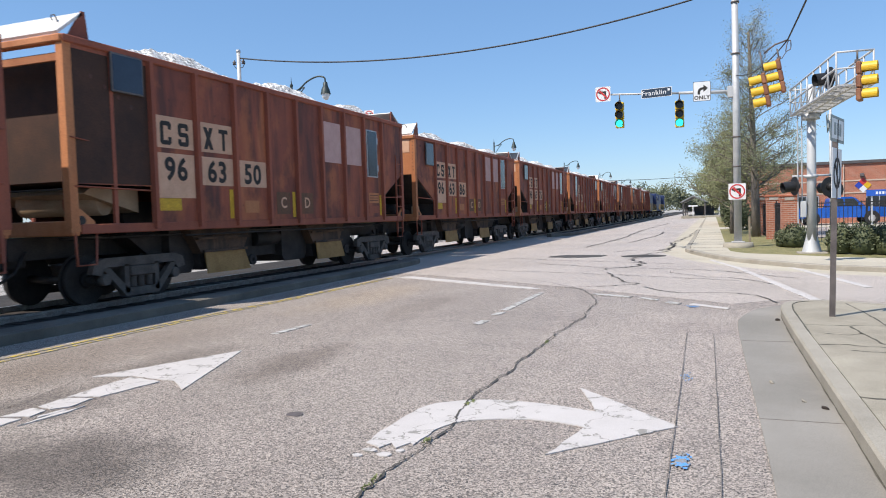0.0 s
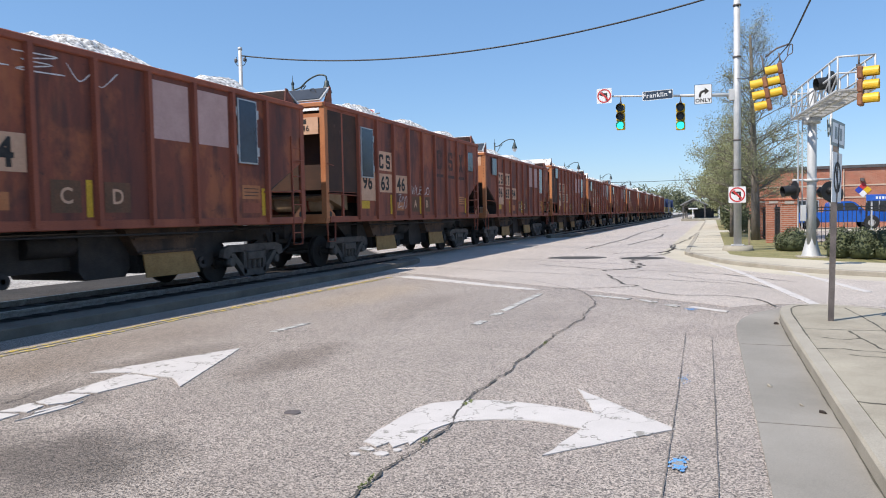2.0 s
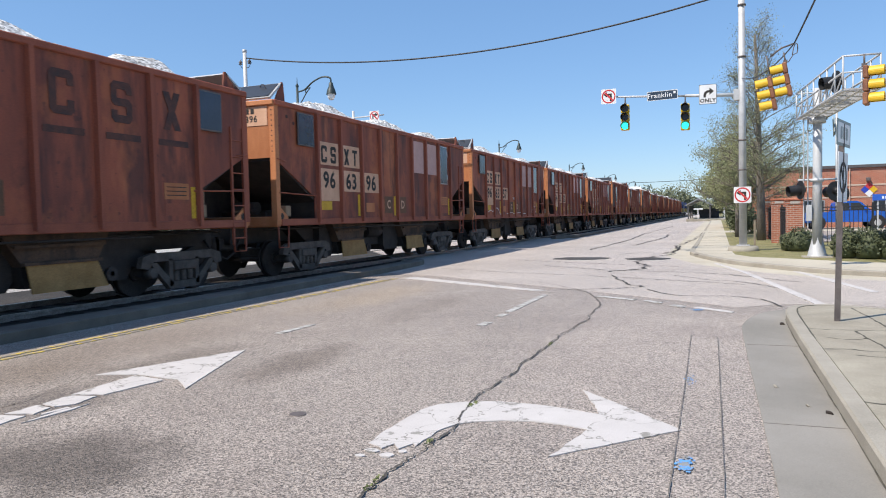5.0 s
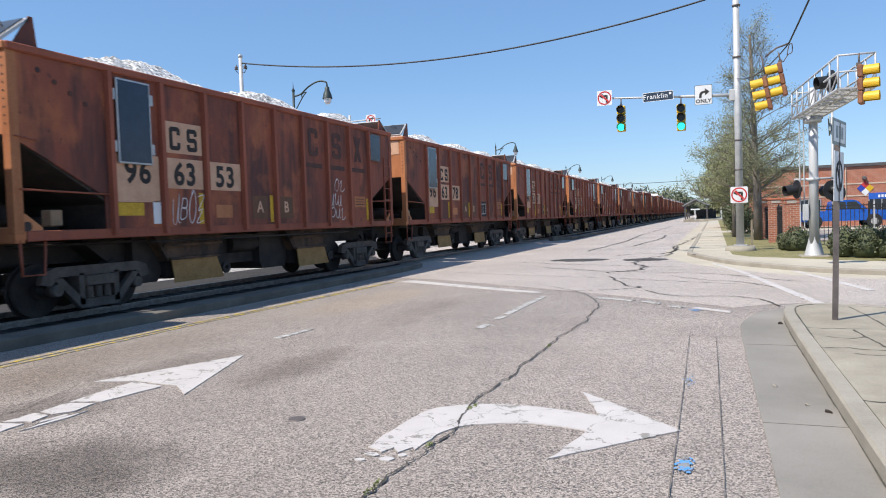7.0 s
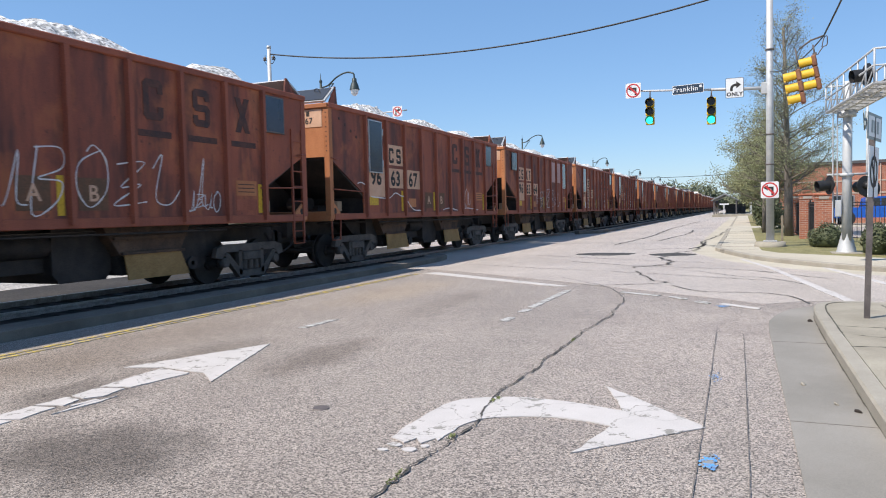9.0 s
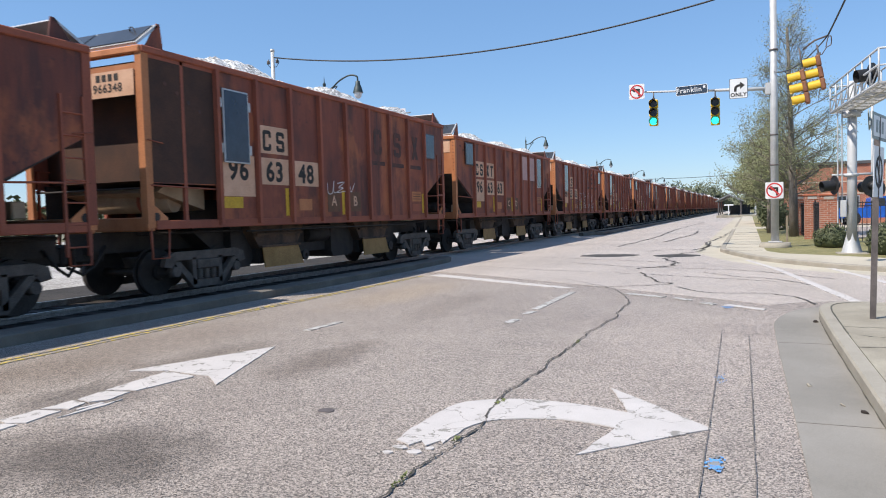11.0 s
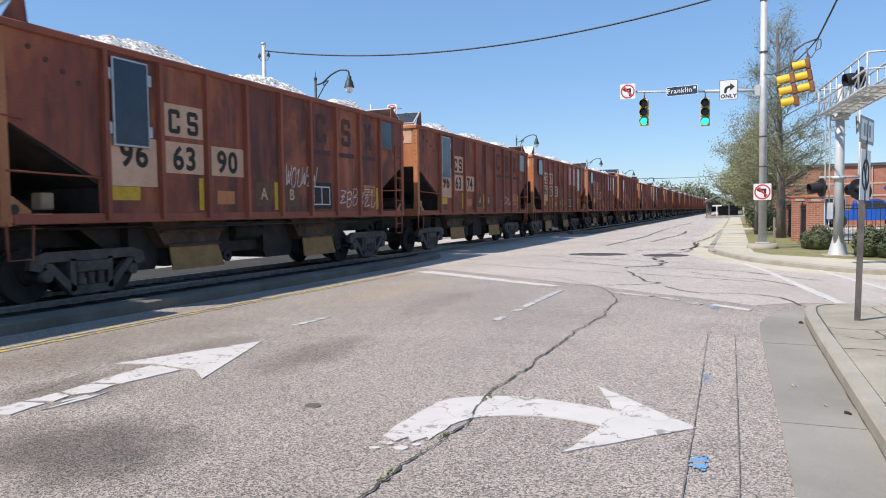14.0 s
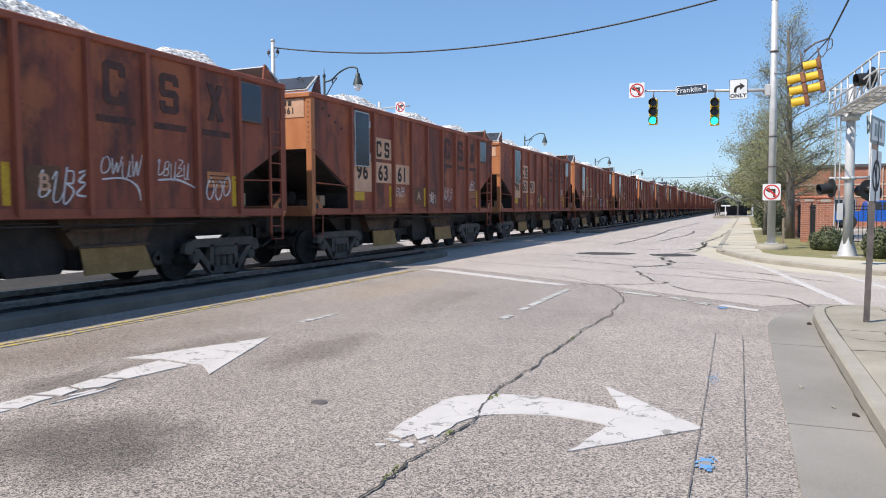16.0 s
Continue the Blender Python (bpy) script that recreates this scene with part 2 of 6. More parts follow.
# Near-black: the train's shade is put into the stained ballast colour
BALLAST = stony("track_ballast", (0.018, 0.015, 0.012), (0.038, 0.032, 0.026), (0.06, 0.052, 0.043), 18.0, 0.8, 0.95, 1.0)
STONE = stony("stone_load", (0.50, 0.49, 0.47), (0.66, 0.65, 0.63), (0.75, 0.74, 0.72), 20.0, 0.8, 0.95, 1.0, spread=(0.3, 1.55))
GRASS = mat("grass", (0.15, 0.145, 0.055), (0.27, 0.235, 0.11), 3.0, 0.95, bump=0.8, bscale=90, fine=0.5)
SOIL = mat("soil", (0.13, 0.12, 0.07), (0.22, 0.20, 0.13), 0.08, 0.95, bump=0.3, bscale=6, fine=0.2)


def paint(name, color, worn, wear=0.5, scale=5.0):
    """Road paint, worn through in flakes and split by fine cracks."""
    ma = mat(name, color, tuple(c * 0.88 for c in color), 3.0, 0.75, 0, 0.2, 110, 0.1)
    nt = ma.node_tree
    nd, ln = nt.nodes, nt.links.new
    bs = nd["Principled BSDF"]
    src = bs.inputs["Base Color"].links[0].from_socket
    tc, no, vo, wob, mixv = nd.new("ShaderNodeTexCoord"), nd.new("ShaderNodeTexNoise"), nd.new("ShaderNodeTexVoronoi"), nd.new("ShaderNodeTexNoise"), nd.new("ShaderNodeMixRGB")
    no.inputs["Scale"].default_value, no.inputs["Detail"].default_value, no.inputs["Roughness"].default_value = scale, 8, 0.72
    wob.inputs["Scale"].default_value, wob.inputs["Detail"].default_value = 4.0, 4
    mixv.blend_type = "ADD"
    mixv.inputs[0].default_value = 0.5
    ln(tc.outputs["Object"], no.inputs["Vector"])
    ln(tc.outputs["Object"], wob.inputs["Vector"])
    ln(tc.outputs["Object"], mixv.inputs[1])
    ln(wob.outputs["Color"], mixv.inputs[2])
    vo.feature = "DISTANCE_TO_EDGE"
    vo.inputs["Scale"].default_value = 1.9
    ln(mixv.outputs[0], vo.inputs["Vector"])
    lt, gt, mx = nd.new("ShaderNodeMath"), nd.new("ShaderNodeMapRange"), nd.new("ShaderNodeMath")
    lt.operation, lt.inputs[1].default_value = "LESS_THAN", 0.0075
    ln(vo.outputs["Distance"], lt.inputs[0])
    gt.inputs[1].default_value, gt.inputs[2].default_value = 0.5 + wear * 0.2, 0.53 + wear * 0.2
    ln(no.outputs["Fac"], gt.inputs[0])
    mx.operation = "MAXIMUM"
    ln(lt.outputs[0], mx.inputs[0])
    ln(gt.outputs[0], mx.inputs[1])
    mi = nd.new("ShaderNodeMixRGB")
    ln(mx.outputs[0], mi.inputs[0])
    ln(src, mi.inputs[1])
    mi.inputs[2].default_value = (*worn, 1)
    ln(mi.outputs[0], bs.inputs["Base Color"])
    return ma


WHITE_PAINT = paint("white_road_paint", (0.53, 0.498, 0.475), (0.25, 0.235, 0.21), 0.42)
FADED_PAINT = paint("faded_road_paint", (0.50, 0.485, 0.465), (0.25, 0.235, 0.21), 0.0, 9.0)
YELLOW_PAINT = paint("yellow_road_paint", (0.54, 0.39, 0.07), (0.25, 0.22, 0.18), -0.15, 7.0)
BLUE_SPRAY = paint("blue_spray_paint", (0.10, 0.33, 0.72), (0.25, 0.25, 0.24), 0.0, 14.0)
def streaked(ma, dark, rust, amount=0.75):
    """Runs of grime down a painted side, and scattered rust blotches."""
    nt = ma.node_tree
    nd, ln = nt.nodes, nt.links.new
    bs = nd["Principled BSDF"]
    out = bs.inputs["Base Color"].links[0].from_socket
    tc, info, off = nd.new("ShaderNodeTexCoord"), nd.new("ShaderNodeObjectInfo"), nd.new("ShaderNodeVectorMath")
    off.operation = "MULTIPLY_ADD"
    ln(info.outputs["Random"], off.inputs[0])
    off.inputs[1].default_value = (31, 47, 59)
    ln(tc.outputs["Object"], off.inputs[2])
    for size, stretch, lo, hi, col, amt in ((2.2, (1, 1, 0.16), 0.48, 0.62, dark, amount), (0.8, (1, 1, 0.8), 0.52, 0.64, rust, 0.65), (1.3, (1, 1, 0.7), 0.55, 0.68, dark, 0.55), (7.0, (1, 1, 1), 0.64, 0.68, dark, 0.6)):
        mp, no, mr, mx = nd.new("ShaderNodeMapping"), nd.new("ShaderNodeTexNoise"), nd.new("ShaderNodeMapRange"), nd.new("ShaderNodeMixRGB")
        mp.inputs["Scale"].default_value = stretch
        ln(off.outputs[0], mp.inputs["Vector"])
        no.inputs["Scale"].default_value, no.inputs["Detail"].default_value, no.inputs["Roughness"].default_value = size, 6, 0.62
        ln(mp.outputs[0], no.inputs["Vector"])
        mr.inputs[1].default_value, mr.inputs[2].default_value, mr.inputs[4].default_value = lo, hi, amt
        ln(no.outputs["Fac"], mr.inputs[0])
        ln(mr.outputs[0], mx.inputs[0])
        ln(out, mx.inputs[1])
        mx.inputs[2].default_value = (*col, 1)
        out = mx.outputs[0]
    ln(out, bs.inputs["Base Color"])
    return ma


RUST = streaked(mat("weathered_red_brown_paint", (0.155, 0.041, 0.026), (0.30, 0.078, 0.038), 0.6, 0.7, 0, 0.12, 45, 0.14, (1, 1, 0.3), 0.12, third=(0.40, 0.125, 0.052), lo=0.38, hi=0.6), (0.06, 0.024, 0.021), (0.42, 0.125, 0.045))
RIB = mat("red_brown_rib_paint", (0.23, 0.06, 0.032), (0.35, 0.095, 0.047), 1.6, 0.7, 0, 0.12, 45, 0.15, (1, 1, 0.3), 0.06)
# Lighter orange puts sunlight on the car ends into the colour; also notices
ORANGE = mat("sunlit_end_and_notice_orange", (0.38, 0.13, 0.045), (0.52, 0.21, 0.085), 1.8, 0.7, 0, 0.1, 45, 0.14, (1, 1, 0.4), 0.12, third=(0.28, 0.09, 0.04))
# Brown soot, darkened further for the shade inside the open end bays
SOOT_SHADE = mat("sooty_shaded_brown_steel", (0.035, 0.016, 0.010), (0.08, 0.033, 0.017), 1.2, 0.8, 0, 0.15, 40, 0.25)
# Black grimed steel; also colours the added fillers that stand for shade
GRIME_SHADE = mat("grimed_and_shaded_steel", (0.026, 0.021, 0.019), (0.055, 0.043, 0.036), 3, 0.75, 0.1, 0.25, 40, 0.3)
CHUTE = streaked(mat("dusty_brown_chute", (0.07, 0.040, 0.026), (0.15, 0.088, 0.052), 1.4, 0.85, 0, 0.2, 40, 0.25), (0.03, 0.022, 0.018), (0.16, 0.085, 0.045))
TRUCK_STEEL = mat("dusty_cast_steel", (0.075, 0.06, 0.05), (0.14, 0.115, 0.095), 4, 0.8, 0.1, 0.25, 60, 0.25)
GATE = mat("dusty_yellow_gate", (0.30, 0.165, 0.055), (0.42, 0.245, 0.09), 3, 0.8, 0, 0.15, 50, 0.2)
STENCIL = mat("faded_buff_panel", (0.56, 0.325, 0.205), (0.67, 0.415, 0.275), 3.0, 0.75, 0, 0.06, 60, 0.1, vary=0.05)
PINK = mat("faded_pink_panel", (0.46, 0.29, 0.26), (0.54, 0.35, 0.32), 3.0, 0.75, 0, 0.06, 60, 0.1, vary=0.05)
CREAM = mat("dusty_cream_paint", (0.30, 0.20, 0.12), (0.42, 0.30, 0.19), 3.0, 0.7, 0, 0.06, 60, 0.12)
BLACK_INK = mat("black_stencil_ink", (0.018, 0.016, 0.015), (0.04, 0.034, 0.03), 8, 0.8)
GHOST_INK = mat("faded_dark_ink", (0.05, 0.03, 0.028), (0.12, 0.045, 0.03), 5, 0.8)
GREEN_PATCH = mat("dark_olive_patch", (0.11, 0.062, 0.034), (0.17, 0.075, 0.038), 4, 0.8)
YELLOW_TAPE = mat("yellow_reflective_tape", (0.52, 0.30, 0.012), (0.62, 0.38, 0.02), 6, 0.6)
CHALK = mat("white_spray_paint", (0.62, 0.58, 0.56), (0.74, 0.70, 0.68), 9, 0.8)
CELL = mat("dark_blue_panel_glass", (0.012, 0.018, 0.035), (0.022, 0.032, 0.058), 1.5, 0.18, 0, 0.02, 20, 0.1)
CELL_TOP = mat("dark_grey_panel_glass", (0.03, 0.032, 0.036), (0.05, 0.052, 0.058), 1.5, 0.3, 0, 0.02, 20, 0.1)
ALU = mat("aluminium", (0.42, 0.42, 0.42), (0.52, 0.52, 0.52), 5, 0.45, 0.5, 0.05, 60, 0.06)
WHITE_SHEET = mat("white_painted_sheet", (0.62, 0.60, 0.56), (0.72, 0.70, 0.67), 2, 0.6, 0, 0.05, 40, 0.08)
LOCO_BLUE = mat("dark_blue_loco_paint", (0.015, 0.028, 0.09), (0.025, 0.045, 0.13), 2, 0.5)
LOCO_YELLOW = mat("loco_yellow_paint", (0.55, 0.36, 0.03), (0.62, 0.42, 0.05), 3, 0.5)
GALV = mat("galvanised_steel", (0.44, 0.44, 0.44), (0.56, 0.56, 0.55), 3, 0.55, 0.25, 0.06, 50, 0.08)
WHITE_STEEL = mat("white_painted_steel", (0.42, 0.43, 0.435), (0.53, 0.54, 0.545), 2, 0.55, 0.1, 0.06, 50, 0.08)
DARK_STEEL = mat("dark_steel", (0.10, 0.085, 0.08), (0.17, 0.145, 0.135), 5, 0.6, 0.3, 0.1, 70, 0.15)
BLACK_IRON = mat("black_painted_iron", (0.012, 0.012, 0.013), (0.03, 0.03, 0.032), 4, 0.5, 0.1)
LAMP_GREEN = mat("dark_green_lamp_paint", (0.02, 0.035, 0.035), (0.04, 0.055, 0.055), 4, 0.5, 0.1)
SIGNAL_YELLOW = mat("signal_yellow_enamel", (0.62, 0.36, 0.01), (0.74, 0.46, 0.02), 3, 0.5, 0, 0.03, 40, 0.06)
SIGN_WHITE = mat("white_sign_sheet", (0.70, 0.70, 0.70), (0.78, 0.78, 0.78), 3, 0.5, 0, 0.02, 40, 0.04)
SIGN_RED = mat("red_sign_film", (0.50, 0.03, 0.03), (0.58, 0.05, 0.05), 4, 0.5)
SIGN_BLUE = mat("street_sign_blue", (0.02, 0.035, 0.06), (0.03, 0.05, 0.08), 4, 0.5)
SIGN_BACK = mat("bare_sign_back", (0.22, 0.25, 0.24), (0.30, 0.33, 0.32), 4, 0.5, 0.5)
LENS_DARK = mat("dark_lens", (0.02, 0.012, 0.01), (0.035, 0.02, 0.015), 4, 0.25)
LENS_GREEN = glow("lit_green_lens", (0.02, 0.85, 0.60), 1.6)
BRICK = mat("red_brick", (0.33, 0.10, 0.055), (0.44, 0.15, 0.085), 9, 0.85, 0, 0.2, 80, 0.18, vary=0.14)
MORTAR = mat("mortar", (0.36, 0.32, 0.28), (0.45, 0.41, 0.36), 9, 0.95)
FAR_BRICK = mat("orange_red_brick_wall", (0.36, 0.115, 0.062), (0.44, 0.155, 0.09), 0.6, 0.85, 0, 0.15, 30, 0.16)
BAND = mat("pale_stone_band", (0.50, 0.38, 0.28), (0.58, 0.45, 0.35), 3, 0.8)
CAP = mat("dark_roof_edge", (0.07, 0.065, 0.065), (0.11, 0.10, 0.10), 3, 0.7)
WINDOW = mat("window_glass", (0.02, 0.025, 0.03), (0.04, 0.045, 0.05), 1, 0.08)
CAR_BLUE = mat("bright_blue_car_paint", (0.01, 0.09, 0.42), (0.015, 0.11, 0.48), 2, 0.25, 0.1, 0.0)
RUBBER = mat("tyre_rubber", (0.015, 0.015, 0.015), (0.03, 0.03, 0.03), 8, 0.85)
BARK = mat("grey_brown_bark", (0.14, 0.12, 0.10), (0.23, 0.20, 0.17), 5, 0.95, 0, 0.6, 40, 0.3, (1, 1, 0.25))
LEAF = mat("young_spring_leaf", (0.17, 0.185, 0.085), (0.27, 0.275, 0.145), 1.5, 0.8, 0, 0, 10, 0.3)
LEAF_DARK = mat("evergreen_leaf", (0.045, 0.06, 0.025), (0.105, 0.115, 0.05), 2.5, 0.7, 0, 0, 10, 0.35)
LEAF_FAR = mat("distant_leaf", (0.10, 0.115, 0.065), (0.19, 0.20, 0.12), 0.15, 0.9, 0, 0, 2, 0.2)
WOOD = mat("weathered_wood", (0.20, 0.16, 0.11), (0.32, 0.27, 0.20), 4, 0.9)

# ---- setting: ground, road, kerbs ----
structure("ground", M().box(-1500, -800, -0.6, 1500, 3000, -0.14), SOIL, "dry grassy ground reaching the horizon")
structure("road", M().prism([(-9.0, -60), (0.3, -60), (0.3, 10.2), (14, 10.2), (14, -6), (30, -6), (30, 22), (8, 22), (2.0, 25), (-0.6, 34), (-0.6, 420), (-8.3, 420), (-8.3, 44.5), (-15, 52), (-15, 30), (-9.0, 21)], "z", -0.3, 0.0), ASPHALT,
          "sun-bleached old asphalt road with cracks and oil stains")

structure("intersection", M().prism([(-8.55, 17.9), (-6.5, 16.9), (-3.3, 14.7), (-0.4, 12.5), (0.28, 11.9), (0.8, 12.35), (1.6, 12.6), (2.7, 12.2), (14, 2.6), (30, -5.9), (30, 21.9), (8, 21.9), (2.0, 24.9), (-0.7, 34), (-0.7, 420), (-8.28, 420), (-8.28, 44.6), (-14.9, 51.8), (-14.9, 30), (-8.95, 21)], "z", -0.2, 0.004), SMOOTH_ASPHALT,
          "smoother pale grey asphalt of the intersection")


def offset(line, d):
    """The line moved to its left by d."""
    out = []
    for i, p in enumerate(line):
        a, b = line[max(i - 1, 0)], line[min(i + 1, len(line) - 1)]
        n = Vector((-(b[1] - a[1]), b[0] - a[0])).normalized()
        out.append((p[0] + n.x * d, p[1] + n.y * d))
    return out


def ribbon(line, d0, d1, z0, z1):
    a, b = offset(line, d0), offset(line, d1)
    m = M()
    for (ax, ay), (bx, by) in zip(a, b):
        m.v += [(ax, ay, z0), (ax, ay, z1 - 0.02), (ax + (bx - ax) * 0.12, ay + (by - ay) * 0.12, z1), (bx, by, z1), (bx, by, z0)]
    for i in range(len(line) - 1):
        k = 5 * i
        m.f += [(k + j, k + (j + 1) % 5, k + 5 + (j + 1) % 5, k + 5 + j) for j in range(5)]
        m.s += [False] * 5
    k = 5 * (len(line) - 1)
    m.f += [(0, 1, 2, 3, 4), (k + 4, k + 3, k + 2, k + 1, k)]
    m.s += [False, False]
    return m


def smooth_line(pts, step=4):
    """Catmull-Rom points along a line."""
    out = []
    for i in range(len(pts) - 1):
        p0, p1, p2, p3 = (Vector(pts[max(0, min(len(pts) - 1, k))]) for k in (i - 1, i, i + 1, i + 2))
        for s in range(step):
            t = s / step
            out.append(tuple(0.5 * (2 * p1 + (p2 - p0) * t + (2 * p0 - 5 * p1 + 4 * p2 - p3) * t * t + (3 * p1 - p0 - 3 * p2 + p3) * t ** 3)))
    out.append(tuple(pts[-1]))
    return out


# near corner: kerb, gutter and sidewalk
NEAR = [(0.83, -40), (0.83, 3), (0.82, 8.5), (0.83, 9.9)] + smooth_line([(0.83, 9.9), (0.85, 10.7), (0.93, 11.2), (1.15, 11.5), (1.55, 11.58), (2.2, 11.2), (3.2, 10.4)], 5)[1:] + [(6, 8.1), (14, 1.5)]
structure("kerb_near", ribbon(NEAR, 0.0, -0.135, -0.2, 0.122), KERB, "pale worn concrete kerb with a rounded corner")
GUTTER_EDGE = [(0.29, -40), (0.29, 5.0), (0.27, 9.0)] + smooth_line([(0.27, 9.0), (0.28, 9.87), (0.33, 10.38), (0.46, 10.95), (0.63, 11.39), (0.84, 11.67), (1.1, 11.9), (1.6, 12.0), (2.4, 11.75), (3.4, 11.0)], 4)[1:] + [(6.2, 8.7), (14.3, 2.0)]
structure("gutter_near", M().prism(GUTTER_EDGE + NEAR[::-1], "z", -0.25, 0.008), GUTTER, "grey concrete gutter beside the kerb")
inner = offset(NEAR, -0.145)
structure("sidewalk_near", M().prism(inner + [(14, -40)], "z", -0.2, 0.118), SLAB, "cracked grey-brown concrete sidewalk")
gj = M()
for y in (-1.0, 5.43, 8.6):
    gj.box(0.29, y, 0, 0.83, y + 0.008, 0.011)
structure("gutter_joint", gj, SAW, "thin dark joints across the gutter")

# far corner
FAR = [(-1.0, 420), (-1.0, 120), (-0.98, 72), (-0.95, 45)] + smooth_line([(-0.95, 45), (-0.93, 35), (-0.93, 27.2), (-0.8, 25.5), (-0.12, 22.8), (0.55, 21.0), (1.36, 19.6), (2.3, 18.3), (3.44, 17.5)], 5)[1:] + [(8, 14.2), (16, 8)]
FAR = FAR[::-1]
structure("kerb_far", ribbon(FAR, 0.0, -0.17, -0.2, 0.125), KERB, "pale concrete kerb round the far corner")
structure("gutter_far", ribbon(FAR, 0.85, 0.0, -0.25, 0.008), PALE_CONCRETE, "grey concrete gutter of the far corner")
back = [(0.42, 420), (0.42, 75), (0.42, 47), (0.43, 26.7), (0.5, 24.2), (0.92, 23.0), (2.05, 22.0), (3.1, 20.9), (4.1, 20.3), (9, 16.9), (16, 11.2)]
structure("sidewalk_far", M().prism(offset(FAR, -0.18) + back, "z", -0.2, 0.122), PALE_CONCRETE, "pale concrete sidewalk along the street")
structure("lawn", M().prism(back + [(60, 6), (60, 420)], "z", -0.2, 0.11), GRASS, "patchy spring lawn behind the sidewalk")
fj = M()
for y in (24.6, 26.5, 28.5, 30.6, 33.0, 36, 39, 42):
    fj.box(-0.72, y, 0.1, 0.41, y + 0.03, 0.125)
structure("sidewalk_far_joint", fj, SAW, "dirt-filled joints between pale sidewalk slabs")
structure("driveway", M().prism([(-0.95, 49), (12, 49), (12, 52.5), (-0.95, 53)], "z", -0.1, 0.13), PALE_CONCRETE, "pale concrete driveway across the sidewalk")
structure("parking_lot", M().prism([(3.5, 33), (60, 33), (60, 90), (3.5, 90)], "z", -0.1, 0.12), ASPHALT, "grey parking lot behind the fence")

# track side: kerb islands and bed
ISLAND = [(-8.72, -60), (-8.6, 6), (-8.55, 12), (-8.6, 18)] + smooth_line([(-8.6, 18), (-8.72, 20.4), (-8.95, 21.6), (-9.2, 21.9)], 4)[1:]
structure("kerb_track", ribbon(ISLAND, 0.0, 0.52, -0.2, 0.155), SHADED_KERB, "rounded concrete kerb beside the track")
ISLAND2 = [(-9.3, 43.6), (-8.9, 44.2), (-8.5, 45.5), (-8.3, 48), (-8.3, 420)]
structure("kerb_track_far", ribbon(ISLAND2, 0.0, 0.4, -0.2, 0.2), SHADED_KERB, "concrete kerb beside the track beyond the crossing")
structure("track_bed", M().box(-15.6, -400, -0.3, -9.05, 900, -0.034), BALLAST, "dark stained ballast under the track, train shade in its colour")
structure("gravel_strip", M().box(-60, -400, -0.3, -15.6, 900, -0.03), GRAVEL, "pale gravel ground beyond the track")
RAIL_Z = 0.08
for rx in (-10.83, -12.27):
    structure("rail", M().prism([(rx - 0.035, RAIL_Z), (rx + 0.035, RAIL_Z), (rx + 0.036, RAIL_Z - 0.04), (rx + 0.01, RAIL_Z - 0.05), (rx + 0.01, -0.04), (rx + 0.07, -0.06), (rx - 0.07, -0.06), (rx - 0.01, -0.04), (rx - 0.01, RAIL_Z - 0.05), (rx - 0.036, RAIL_Z - 0.04)], "y", -400, 900),
              mat("rail_steel", (0.22, 0.19, 0.17), (0.36, 0.33, 0.30), 8, 0.4, 0.6), "worn steel rail")
ties = M()
y = -40.0
while y < 220:
    ties.box(-12.9, y, -0.2, -10.2, y + 0.23, -0.026)
    y += 0.52
tagged(structure("sleeper", ties, GRIME_SHADE, "dark timber sleepers under the rails", fix=False), kind="stuff")


# ---- setting: road markings and cracks ----
def ragged(poly, amp, step=0.05, seed=1):
    """A polygon whose edges are broken up by wear."""
    out = []
    for i, p in enumerate(poly):
        q = poly[(i + 1) % len(poly)]
        ln = math.hypot(q[0] - p[0], q[1] - p[1])
        n = max(1, min(60, int(ln / step)))
        for j in range(n):
            x, y = p[0] + (q[0] - p[0]) * j / n, p[1] + (q[1] - p[1]) * j / n
            a = amp * (noise.noise((x * 9, y * 9, seed)) + 0.7 * noise.noise((x * 31, y * 31, seed + 4)))
            b = amp * (noise.noise((x * 9, y * 9, seed + 8)) + 0.7 * noise.noise((x * 31, y * 31, seed + 12)))
            out.append((x + a, y + b))
    return out


def marking(name, poly, material, label, z=0.009, amp=0.0, seed=1):
    return structure(name, M().prism(ragged(poly, amp, seed=seed) if amp else poly, "z", z - 0.008, z), material, label)


arrow = [(-5.17, 6.95), (-4.51, 5.16), (-4.86, 5.47), (-5.0, 5.46), (-5.43, 5.53), (-5.84, 5.40)]
marking("straight_arrow", arrow, WHITE_PAINT, "worn white straight-ahead arrow on the asphalt", amp=0.012)
for k, shaft in enumerate(([(-5.41, 5.49), (-4.97, 5.40), (-5.02, 5.1), (-5.08, 4.78), (-5.37, 4.7)], [(-5.36, 4.66), (-5.1, 4.72), (-5.06, 4.45), (-5.15, 4.34), (-5.34, 4.38)],
                           [(-5.34, 4.33), (-5.16, 4.31), (-5.12, 4.12), (-5.36, 4.06)], [(-5.36, 4.02), (-5.14, 4.06), (-5.1, 3.72), (-5.24, 3.66), (-5.37, 3.7)],
                           [(-5.37, 3.62), (-5.12, 3.66), (-5.12, 3.2), (-5.38, 3.25)], [(-5.38, 3.18), (-5.12, 3.14), (-5.13, 2.6), (-5.4, 2.6)],
                           [(-4.95, 4.5), (-4.93, 4.28), (-4.98, 3.9), (-5.0, 4.2)], [(-5.04, 4.36), (-4.99, 4.36), (-5.03, 4.1), (-5.07, 4.14)])):
    marking("arrow_shaft_flake", shaft, WHITE_PAINT, "flake of worn white arrow paint on the asphalt", amp=0.012, seed=k)
